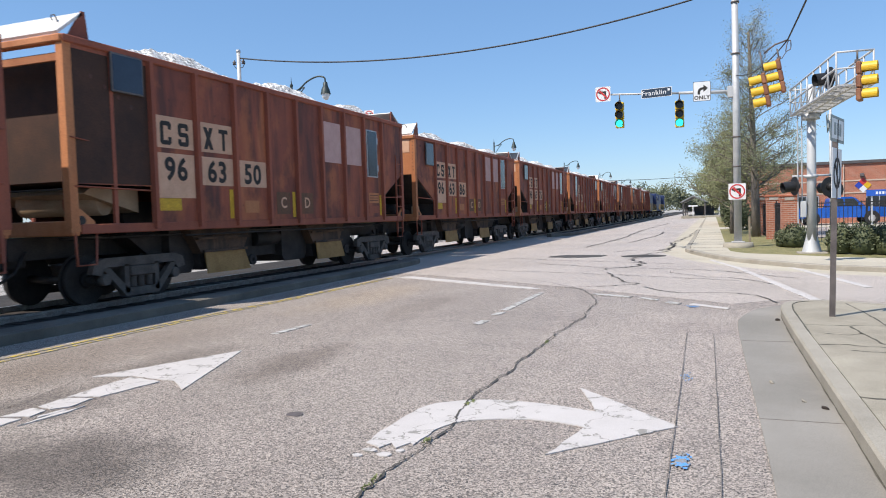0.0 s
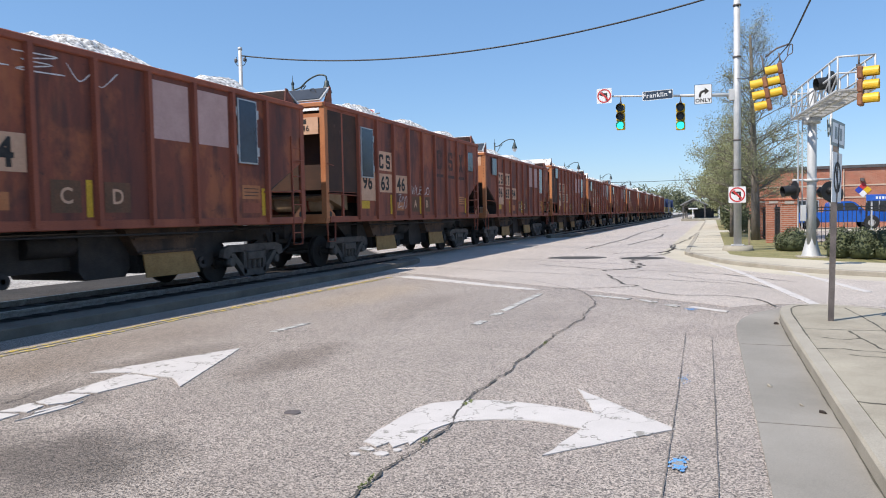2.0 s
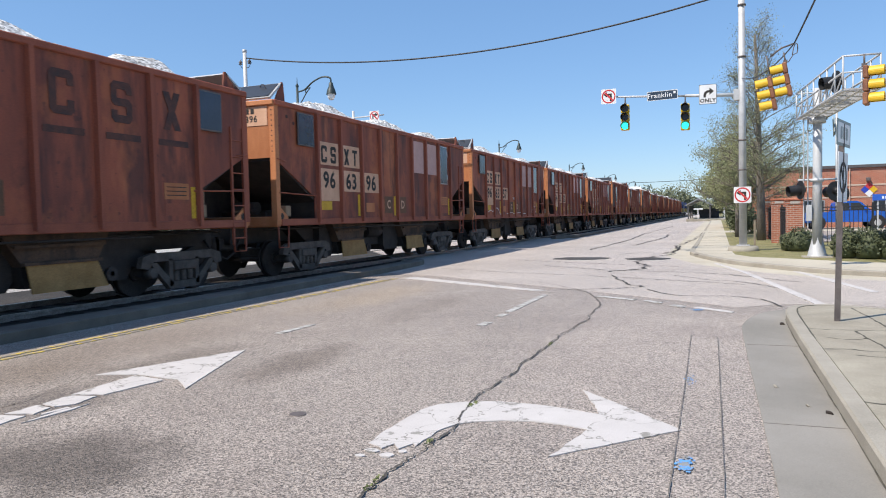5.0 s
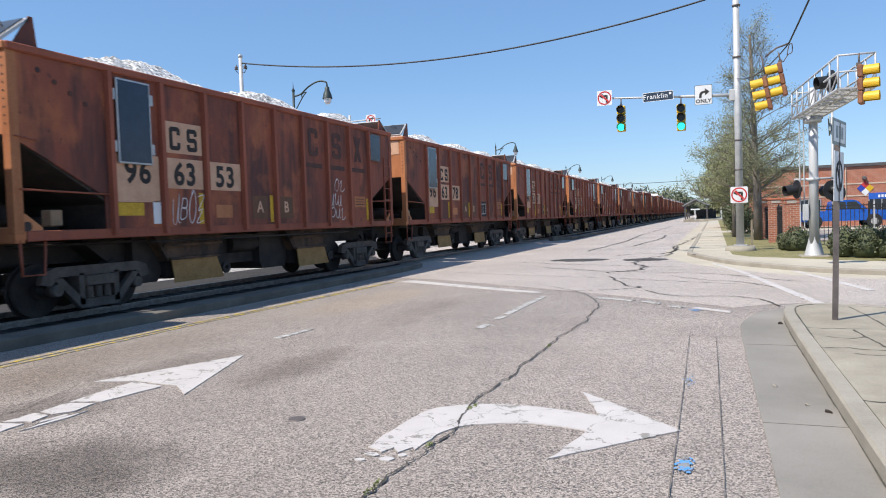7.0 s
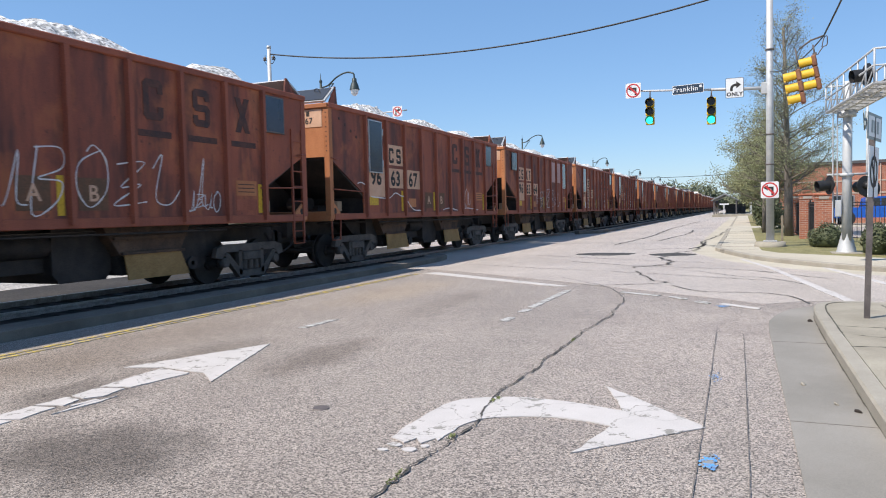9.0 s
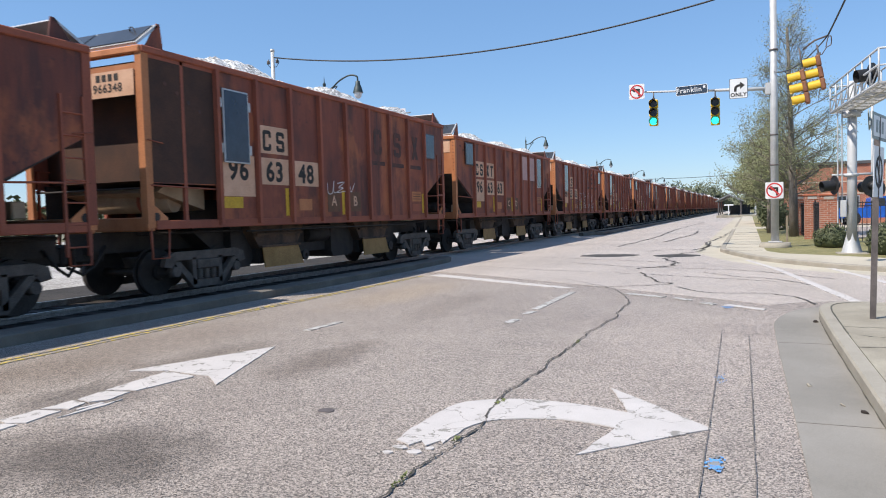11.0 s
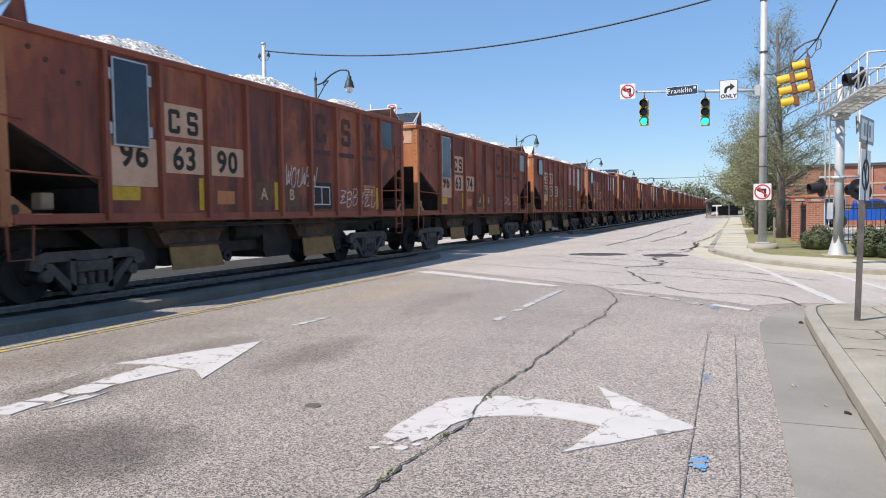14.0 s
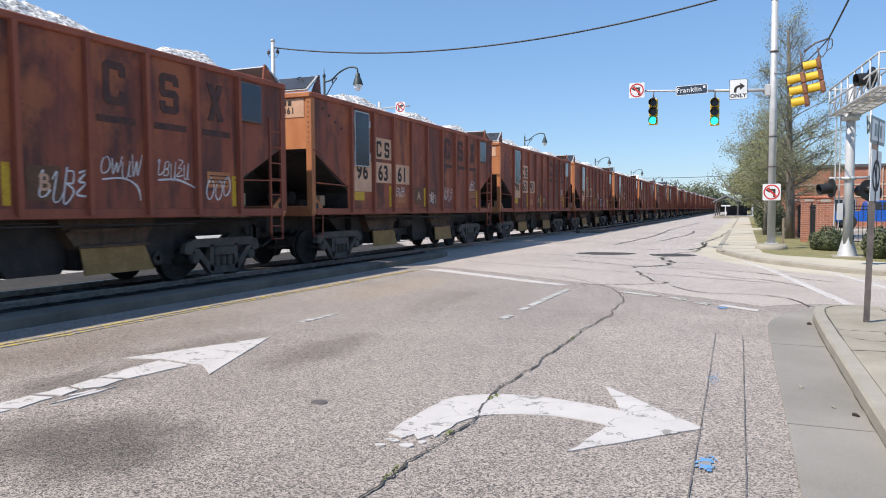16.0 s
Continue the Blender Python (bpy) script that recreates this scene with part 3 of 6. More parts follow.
arc_o = smooth_line([(-2.17, 3.99), (-2.19, 4.37), (-2.19, 4.76), (-2.14, 5.19), (-1.93, 5.40), (-1.64, 5.49), (-1.27, 5.47), (-0.83, 5.34)], 3)
arc_i = smooth_line([(-1.90, 3.96), (-1.86, 4.26), (-1.84, 4.60), (-1.76, 4.81), (-1.57, 4.95), (-1.29, 5.02), (-1.04, 5.00), (-0.85, 4.93)], 3)
marking("turn_arrow", arc_o[2:] + [(-1.07, 6.05), (-0.24, 5.11), (-0.99, 4.30)] + arc_i[:2:-1] + [(-1.9, 4.3), (-1.95, 4.18), (-2.02, 4.27), (-2.06, 4.16)], WHITE_PAINT, "worn white right-turn arrow on the asphalt", amp=0.012)
for k, (x, y, rx, ry) in enumerate([(-2.1, 4.1, 0.06, 0.035), (-1.97, 4.05, 0.05, 0.04), (-2.13, 3.99, 0.04, 0.025), (-1.9, 4.14, 0.03, 0.03)]):
    marking("arrow_tail_flake", [(x + rx * math.cos(a), y + ry * math.sin(a)) for a in (0.2, 1.1, 2.0, 3.3, 4.4, 5.4)], WHITE_PAINT, "flake of worn white arrow paint on the asphalt", amp=0.01, seed=20 + k)
marking("stop_line", [(-7.4, 16.35), (-3.45, 13.85), (-3.2, 13.95), (-7.2, 16.7)], WHITE_PAINT, "worn white stop line", amp=0.03)
for k, ((x0, y0), (x1, y1)) in enumerate((((-2.08, 13.0), (-1.37, 12.58)), ((-1.19, 12.46), (-0.89, 12.17)), ((-0.73, 11.92), (-0.52, 11.72)), ((-0.36, 11.7), (0.17, 11.24)))):
    marking("stop_line_piece", [(x0, y0), (x1, y1), (x1 + 0.05, y1 + 0.13), (x0 + 0.05, y0 + 0.15)], WHITE_PAINT if k == 3 else FADED_PAINT, "faded piece of a white stop line", amp=0.025, seed=k, z=0.013)
for y0, y1 in ((9.3, 9.65), (10.2, 10.5), (10.75, 13.2)):
    marking("lane_dash", [(-3.12, y0), (-3.0, y0), (-2.98, y1), (-3.1, y1)], FADED_PAINT, "faded white lane dash", amp=0.02)
marking("lane_mark", [(-5.55, 8.1), (-5.43, 8.1), (-5.4, 8.9), (-5.5, 8.9)], FADED_PAINT, "faint remains of a lane mark")
marking("crosswalk_line", [(1.42, 12.4), (1.58, 12.45), (0.66, 18.76), (-0.02, 21.9), (-0.13, 21.8), (0.52, 18.7)], WHITE_PAINT, "white crosswalk line over the side street", amp=0.015, z=0.013)
marking("crosswalk_line_far", [(2.5, 14.4), (2.64, 14.5), (1.8, 19.1), (1.66, 19.0)], WHITE_PAINT, "white crosswalk line over the side street", amp=0.015, z=0.013)
for dx in (0.0, 0.22):
    marking("yellow_edge_line", [(-7.9 + dx, -40), (-7.83 + dx, -40), (-7.72 + dx * 0.7, 6), (-7.74 + dx * 0.6, 9), (-7.63 + dx * 0.5, 12), (-7.56 + dx * 0.5, 16.2), (-7.63 + dx * 0.5, 16.2), (-7.7 + dx * 0.5, 12), (-7.81 + dx * 0.6, 9), (-7.79 + dx * 0.7, 6)], YELLOW_PAINT, "worn yellow edge line beside the track kerb", amp=0.02)
rng = random.Random(4)


def blot(cx, cy, rx, ry, n=22, rough=0.3):
    return [(cx + rx * math.cos(2 * math.pi * i / n) * (1 + rng.uniform(-rough, rough)), cy + ry * math.sin(2 * math.pi * i / n) * (1 + rng.uniform(-rough, rough))) for i in range(n)]


for cx, cy, w, h, n, label in ((-0.19, 4.4, 0.045, 0.13, 16, "blue utility spray mark on the asphalt"), (-0.24, 6.66, 0.06, 0.16, 4, "faint blue utility spray mark"), (-0.31, 11.5, 0.1, 0.14, 14, "faint blue utility spray mark by the stop line")):
    m = M()
    for k in range(n):
        for j in range(9):
            s = rng.uniform(0.4, 1.0)
            m.face([(x, y, 0.009 + 0.00001 * (k * 9 + j)) for x, y in blot(cx + rng.gauss(0, w * 0.42), cy + rng.gauss(0, h * 0.42), 0.009 * s, 0.02 * s, 7, 0.3)])
    structure("blue_mark", m, BLUE_SPRAY, label, fix=False)
marking("patch_far", blot(-4.3, 24.2, 0.95, 0.75, 24, 0.12), PATCH, "dark asphalt patch")
marking("patch_far_b", blot(-2.1, 24.0, 0.7, 0.7, 24, 0.12), PATCH, "dark asphalt patch")


def crack(pts, width, name="crack", wander=0.05, material=TAR, seed=1, z=0.012, label="dark jagged crack in the asphalt"):
    line = smooth_line(pts, 34)
    m = M()
    a, b = [], []
    for i, p in enumerate(line):
        q, o = line[min(i + 1, len(line) - 1)], line[max(i - 1, 0)]
        n = Vector((-(q[1] - o[1]), q[0] - o[0])).normalized()
        d = wander * (0.9 * noise.noise((p[0] * 2.2, p[1] * 2.2, seed)) + 0.35 * noise.noise((p[0] * 7, p[1] * 7, seed)) + 0.45 * noise.noise((p[0] * 25, p[1] * 25, seed)))
        w = width * max(0.25, 0.9 + 1.1 * noise.noise((p[0] * 11, p[1] * 11, seed + 3)))
        a.append((p[0] + n.x * (d + w), p[1] + n.y * (d + w), z))
        b.append((p[0] + n.x * (d - w), p[1] + n.y * (d - w), z))
    for i in range(len(line) - 1):
        m.face([a[i], a[i + 1], b[i + 1], b[i]])
    return structure(name, m, material, label, fix=False)


crack([(-1.78, 1.5), (-1.82, 3.4), (-1.79, 4.2), (-1.77, 4.8), (-1.86, 5.4), (-1.84, 7.0), (-1.83, 8.46), (-1.8, 9.34), (-1.74, 10.12), (-1.8, 11.1), (-1.84, 12.07), (-2.26, 13.51), (-2.91, 14.64), (-3.8, 15.8)], 0.0085, seed=3, wander=0.06)
crack([(-1.31, 14.35), (-0.64, 13.4), (0.11, 13.44), (0.64, 13.04), (0.91, 12.08)], 0.016, seed=5)
crack([(-2.39, 17.61), (-1.81, 15.49), (-1.47, 14.9), (-2.28, 14.33), (-3.0, 14.2)], 0.022, seed=6, wander=0.08)
crack([(-2.6, 18.6), (-1.9, 20.2), (-2.3, 22.5), (-2.2, 24.5), (-1.6, 26.5), (-1.5, 30), (-1.65, 33), (-1.2, 40), (-1.0, 50), (-0.8, 64)], 0.05, seed=7, wander=0.2)
crack([(-3.4, 26.5), (-2.6, 27.5), (-1.7, 27.0)], 0.04, seed=8, wander=0.1)
crack([(-1.9, 27.0), (-1.5, 29.0), (-1.55, 33.0)], 0.06, seed=21, wander=0.12)
crack([(-7.5, 19.5), (-5, 18.2), (-2.5, 17.2), (0.5, 15.6)], 0.018, seed=9, wander=0.1)
crack([(-6.5, 23.5), (-4, 22), (-1, 20.5)], 0.022, seed=10, wander=0.1)
crack([(-4.8, 20.8), (-2.6, 19.2), (-0.2, 18.3), (1.6, 16.2)], 0.02, seed=22, wander=0.1)
crack([(-1.0, 17.8), (-0.2, 16.6), (0.6, 16.0), (1.3, 14.2)], 0.016, seed=23, wander=0.1)
crack([(-5.0, 30), (-4.6, 40), (-4.8, 55), (-4.3, 80)], 0.05, seed=11, wander=0.15)
crack([(-3.6, 34), (-2.9, 44), (-3.1, 50)], 0.05, seed=24, wander=0.15)
crack([(-5.9, 5.3), (-5.7, 4.9), (-5.6, 4.3), (-5.75, 3.6)], 0.005, "fine_crack", 0.04, SAW, 25)
for line in ([(-0.24, -6), (-0.25, 2), (-0.26, 4.77), (-0.31, 9.1)], [(0.05, -6), (0.03, 2), (0.02, 4.73), (-0.01, 9.0)], [(-0.31, 9.02), (-0.1, 9.04), (0.1, 9.05), (0.26, 9.08)]):
    crack(line, 0.0032, "saw_cut", 0.004, SAW, 12)
for n, line in enumerate(([(0.96, 5.78), (1.3, 5.74), (3, 5.8), (9, 5.8)], [(0.96, 7.86), (1.2, 7.9), (1.46, 7.83), (3, 7.8), (9, 7.8)], [(0.97, 9.18), (1.2, 9.14), (1.41, 9.16), (2.6, 9.2), (9, 9.2)],
                          [(1.42, 9.1), (1.47, 8.6), (1.52, 8.08), (1.6, 7.85)], [(0.96, 3.4), (2, 3.4), (9, 3.4)], [(1.2, 7.6), (1.45, 7.55), (2.2, 7.62)], [(1.75, -30), (1.75, 4), (1.8, 9), (1.72, 11.2)], [(1.05, 8.6), (1.3, 8.5), (1.48, 8.62)])):
    crack(line, 0.012, "sidewalk_joint", 0.03, JOINT, 30 + n, 0.1195, "dirt-filled joint between sidewalk slabs")
kline = offset(NEAR, -0.14)
crack([(0.83, -6), (0.83, 3), (0.82, 8.5), (0.83, 9.9), (0.85, 10.7)], 0.011, "kerb_joint", 0.008, JOINT, 41, 0.0105, "dirt along the foot of the kerb")
crack(kline[2:20], 0.009, "kerb_joint", 0.006, JOINT, 40, 0.1235, "dirt-filled joint behind the kerb")
cover = tagged(part("valve_cover", M().cyl((-3.05, 4.72, -0.02), (-3.05, 4.72, 0.009), 0.07, 0.065, 20), DARK_STEEL), "small rusty iron valve cover set in asphalt", "cover")
for n, (x, y, s) in enumerate([(0.45, 6.57, 0.03), (0.63, 5.98, 0.02), (0.75, 5.8, 0.026), (0.77, 10.18, 0.03)]):
    m = M().lathe([(0.001, -0.5), (0.8, -0.45), (1, 0), (0.7, 0.45), (0.001, 0.55)], n=7)
    m.turn(Matrix.LocRotScale((x, y, 0.012), Euler((0.4 * n, 0.7, n)), (s, s * 1.3, s * 0.7)))
    tagged(part("pebble", m, KERB if n < 2 else GRIME_SHADE), "small loose pebble in the gutter", "pebble", "pebbles in the gutter")

# ---- the train ----
L, W, TOP, SILL, PITCH = 13.8, 3.1, 4.45, 1.385, 14.9
RIBS = [1.93 + 1.27 * i for i in range(9)]
WHEEL_R = 0.457


def both(ob_fn):
    for mirror in (False, True):
        ob_fn(mirror)


def ymir(y, far):
    return L - y if far else y


def build_truck(car, yc):
    tr = part("truck", M().box(-W / 2 - 1.0, yc - 0.16, 0.42, -W / 2 + 1.0, yc + 0.16, 0.78, 0.03), TRUCK_STEEL, car, "dusty cast steel wheel truck")
    for sx in (-0.42, -W + 0.32):
        m = M()
        # frame as upper chord, lower chord, columns and pedestals
        m.prism([(yc - 1.2, 0.66), (yc - 1.14, 0.86), (yc - 0.9, 0.93), (yc + 0.9, 0.93), (yc + 1.14, 0.86), (yc + 1.2, 0.66), (yc + 1.0, 0.62), (yc + 0.86, 0.76), (yc - 0.86, 0.76), (yc - 1.0, 0.62)], "x", sx, sx + 0.12)
        m.prism([(yc - 0.95, 0.74), (yc - 0.78, 0.74), (yc - 0.36, 0.34), (yc + 0.36, 0.34), (yc + 0.78, 0.74), (yc + 0.95, 0.74), (yc + 0.42, 0.19), (yc - 0.42, 0.19)], "x", sx, sx + 0.12)
        m.box(sx, yc - 0.44, 0.25, sx + 0.12, yc - 0.33, 0.8)
        m.box(sx, yc + 0.33, 0.25, sx + 0.12, yc + 0.44, 0.8)
        m.box(sx - 0.02, yc - 0.32, 0.56, sx + 0.16, yc + 0.32, 0.75, 0.02)
        part("sideframe", m, TRUCK_STEEL, tr)
        for dy in (-0.2, 0.0, 0.2):
            coil = [(0.085 if k % 2 else 0.062, 0.345 + k * 0.021) for k in range(11)]
            part("spring", M().lathe(coil, (sx + 0.06, yc + dy, 0), 10), TRUCK_STEEL, tr)
        for e in (-0.89, 0.89):
            part("bearing_cap", M().cyl((sx - 0.02, yc + e, 0.54), (sx + 0.15, yc + e, 0.54), 0.12, 0.1, 12), TRUCK_STEEL, tr)
    for e in (-0.89, 0.89):
        m = M().cyl((-1.25, 0, 0), (1.25, 0, 0), 0.08, n=10)
        for sx in (-0.72, 0.72):
            s = 1 if sx > 0 else -1
            m.cyl((sx - 0.06, 0, 0), (sx + 0.06, 0, 0), WHEEL_R, WHEEL_R, 28)
            m.cyl((sx - s * 0.09, 0, 0), (sx - s * 0.06, 0, 0), WHEEL_R + 0.03, WHEEL_R + 0.03, 28)
            m.cyl((sx + s * 0.06, 0, 0), (sx + s * 0.11, 0, 0), 0.16, 0.13, 14)
        SPIN.append((part("wheelset", m, GRIME_SHADE, tr, "steel wheels on an axle"), (-W / 2, yc + e, RAIL_Z + WHEEL_R)))
    return tr


def canopy(car, far, white):
    """Tilted panel roof over the end platform."""
    def Y(y):
        return ymir(y, far)
    hi = 0.72 if far else 1.0
    cp = part("end_canopy", M().prism([(Y(0.0), TOP + 0.06), (Y(0.52), TOP + 0.48 * hi), (Y(0.55), TOP + 0.44 * hi), (Y(0.03), TOP + 0.02)], "x", -W + 0.1, -0.1), WHITE_SHEET if white else ALU, car, "tilted panel roof over the car end")
    if not white:
        for i in range(2):
            x0 = -W + 0.16 + i * 1.42
            part("solar_panel", M().prism([(Y(0.03), TOP + 0.092), (Y(0.48), TOP + 0.455 * hi), (Y(0.472), TOP + 0.467 * hi), (Y(0.022), TOP + 0.104)], "x", x0, x0 + 1.36), CELL_TOP, cp, "dark grey solar panel")
    part("panel_hook", M().tube(smooth_line([(-0.62, Y(0.4), TOP + 0.36 * hi), (-0.6, Y(0.36), TOP + 0.44 * hi), (-0.45, Y(0.3), TOP + 0.42 * hi), (-0.36, Y(0.28), TOP + 0.26 * hi)], 3), 0.012, 5), GRIME_SHADE, cp)
    for x in (-0.1, -W + 0.1):
        part("side_plate", M().prism([(Y(0.2), TOP - 0.01), (Y(0.66), TOP - 0.01), (Y(0.6), TOP + 0.5 * hi), (Y(0.53), TOP + 0.5 * hi)], "x", x - 0.03, x), RUST, cp)


def build_end(car, far, opened, white):
    def Y(y):
        return ymir(y, far)
    y_out, y_in = Y(0.0), Y(0.05)
    for x in (0.0, -W):
        s = -1 if x == 0 else 1
        # Near posts take the lighter sunlit tone, far posts the darker rib tone
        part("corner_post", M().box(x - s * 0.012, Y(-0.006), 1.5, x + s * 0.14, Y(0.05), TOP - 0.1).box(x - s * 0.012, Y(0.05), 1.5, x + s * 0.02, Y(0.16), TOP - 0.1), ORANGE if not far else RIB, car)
        pl = M().prism([(Y(0.0), 1.42), (Y(0.0), 1.78), (Y(0.2), 1.82), (Y(0.5), 1.6), (Y(0.5), 1.42)], "x", x + s * 0.005, x + s * 0.045)
        gp = part("corner_gusset", pl, ORANGE, car, "orange corner plate with a round hole")
        # Solid dark disc stands in for the shaded hole
        part("tow_hole", M().cyl((x - s * 0.004, Y(0.22), 1.62), (x + s * 0.05, Y(0.22), 1.62), 0.08, n=14), GRIME_SHADE, gp)
        part("grab_bar", M().tube([(x - s * 0.03, Y(0.05), 3.02), (x - s * 0.03, Y(0.42), 2.98)], 0.012).tube([(x - s * 0.01, Y(0.1), 2.2), (x - s * 0.01, Y(1.85), 2.16)], 0.018), RIB, car)
    part("end_sill", M().box(-W + 0.02, Y(0.02), 1.36, -0.02, Y(0.2), 1.62, 0.02), ORANGE, car)
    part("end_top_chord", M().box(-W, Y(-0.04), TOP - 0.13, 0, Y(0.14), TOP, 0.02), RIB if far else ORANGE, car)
    part("coupler", M().box(-W / 2 - 0.12, Y(-0.62), 0.8, -W / 2 + 0.12, Y(0.3), 1.1, 0.04).box(-W / 2 - 0.22, Y(-0.66), 0.76, -W / 2 + 0.2, Y(-0.4), 1.16, 0.05), GRIME_SHADE, car, "steel knuckle coupler")
    part("brake_hose", M().tube([(-W / 2 + 0.35, Y(0.1), 1.1), (-W / 2 + 0.37, Y(-0.15), 0.75), (-W / 2 + 0.32, Y(-0.4), 0.6), (-W / 2 + 0.2, Y(-0.63), 0.75)], 0.03), GRIME_SHADE, car)
    if opened:
        part("slope_sheet", M().prism([(Y(0.45), TOP - 0.15), (Y(0.45), 2.32), (Y(1.9), 2.24), (Y(1.95), TOP - 0.15)], "x", -W + 0.04, -0.06), SOOT_SHADE, car, "dark brown recessed end wall")
        for x in (-0.05, -W + 0.0):
            part("middle_post", M().box(x, Y(0.95), 1.5, x + 0.06, Y(1.03), TOP - 0.1), RIB, car)
            # Sheet painted dark for soot and for shade in the open bay
            part("soot_sheet", M().box(x + 0.035 if x > -1 else x - 0.01, Y(0.16), 2.26, x + 0.055 if x > -1 else x + 0.01, Y(1.86), TOP - 0.14), SOOT_SHADE, car)
            part("side_top_beam", M().box(x - 0.02, Y(0.1), TOP - 0.2, x + 0.06, Y(1.9), TOP - 0.02), RIB, car)
        part("cross_beam", M().box(-W + 0.1, Y(0.02), TOP - 0.42, -0.1, Y(0.08), TOP - 0.3), ORANGE, car)
        tank = part("air_tank", M().cyl((-2.2, Y(0.95), 1.95), (-0.55, Y(1.25), 1.95), 0.24, n=18), CREAM, car, "dusty cream air tank on the end deck")
        part("tank_strap", M().cyl((-1.2, Y(1.1), 1.95), (-1.15, Y(1.11), 1.95), 0.25, n=18), RIB, tank)
        part("hopper_floor", M().prism([(Y(1.88), 2.2), (Y(0.75), 2.2), (Y(0.6), 2.1), (Y(1.88), 1.75)], "x", -W + 0.25, -0.35), CREAM, car)
        part("deck_rail", M().tube([(-W + 0.1, Y(0.12), 2.16), (-0.1, Y(0.12), 2.16)], 0.018), GRIME_SHADE, car)
        # Added dark screen closes the view below the end wall
        part("rear_screen", M().box(-W + 0.1, Y(1.5), 1.5, -W + 0.14, Y(0.3), 2.3), GRIME_SHADE, car)
    else:
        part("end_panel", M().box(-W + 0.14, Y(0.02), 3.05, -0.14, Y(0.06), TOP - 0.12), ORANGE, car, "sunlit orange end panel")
        riv = M()
        for z in range(9 if far is False else 0):
            for x in (-0.07, -W + 0.07):
                riv.cyl((x, Y(0.0), 3.2 + z * 0.125), (x, Y(-0.012), 3.2 + z * 0.125), 0.018, n=6)
        part("rivet", riv, GRIME_SHADE, car)
        part("slope_sheet", M().prism([(Y(0.06), 3.05), (Y(1.9), 2.05), (Y(1.9), 1.98), (Y(0.06), 2.98)], "x", -W + 0.05, -0.04), GRIME_SHADE, car, "dark sloping floor over the end platform")
        # Added dark sheets and box stand for platform shade and block the sky
        part("center_web", M().prism([(Y(0.3), 1.45), (Y(1.9), 1.45), (Y(1.9), 2.05), (Y(0.3), 2.9)], "x", -W / 2 - 0.9, -W / 2 - 0.84), GRIME_SHADE, car)
        part("far_guard", M().prism([(Y(0.08), 1.46), (Y(1.86), 1.46), (Y(1.86), 2.05), (Y(0.08), 2.95)], "x", -W + 0.06, -W + 0.09), GRIME_SHADE, car)
        part("brake_rigging", M().box(-W + 0.5, Y(1.0), 1.46, -1.0, Y(1.7), 1.8, 0.04), GRIME_SHADE, car)
        part("inner_wall", M().box(-W + 0.05, Y(1.88), 1.4, -0.05, Y(1.93), 2.1), GRIME_SHADE, car)
        part("valve_box", M().box(-0.62, Y(0.98), 1.62, -0.38, Y(1.22), 1.9, 0.02), CREAM, car, "small grey valve box")
        part("brake_cylinder", M().cyl((-1.9, Y(0.9), 1.85), (-1.2, Y(0.9), 1.85), 0.17, n=14), GRIME_SHADE, car)
    part("deck_grating", M().box(-W + 0.1, Y(0.2), 1.42, -0.1, Y(1.88), 1.47), GRIME_SHADE, car)
    # ladder on the corner
    lx = -0.02 if far else -W + 0.05
    lad = M()
    for yy in (0.16, 0.58):
        lad.box(lx, Y(yy), 1.0, lx + 0.05, Y(yy + 0.045), 3.6 if far else 2.6)
    part("ladder_rail", lad, RIB, car)
    for k in range(7 if far else 5):
        part("ladder_rung", M().cyl((lx + 0.03, Y(0.16), 1.15 + k * 0.36), (lx + 0.03, Y(0.62), 1.15 + k * 0.36), 0.016, n=6), RIB, car)
    step = M().tube([(-0.04, Y(0.1), 1.45), (-0.04, Y(0.12), 0.85), (-0.04, Y(0.52), 0.85), (-0.04, Y(0.56), 1.45)], 0.025)
    part("stirrup_step", step, RIB, car)
    canopy(car, far, white)


def load_mesh():
    m = M()
    nx, ny = 22, 150
    for j in range(ny + 1):
        for i in range(nx + 1):
            x, y = -W + 0.08 + (W - 0.16) * i / nx, 1.1 + (L - 2.2) * j / ny
            e = min(1.0, (1 - abs(2 * i / nx - 1)) * 2.4) * min(1.0, min(j, ny - j) / 10)
            hump = 0.45 + 0.13 * math.cos((y - 3.6) * 2 * math.pi / 4.2)
            z = 4.3 + e * hump + 0.08 * noise.noise((x * 3, y * 3, 1)) + 0.07 * noise.noise((x * 13, y * 13, 5))
            m.v.append((x + 0.03 * noise.noise((y * 9, x * 9, 2)), y + 0.03 * noise.noise((x * 9, y * 9, 8)), z))
    for j in range(ny):
        for i in range(nx):
            k = j * (nx + 1) + i
            m.f.append((k, k + 1, k + nx + 2, k + nx + 1))
            m.s.append(False)
    return m


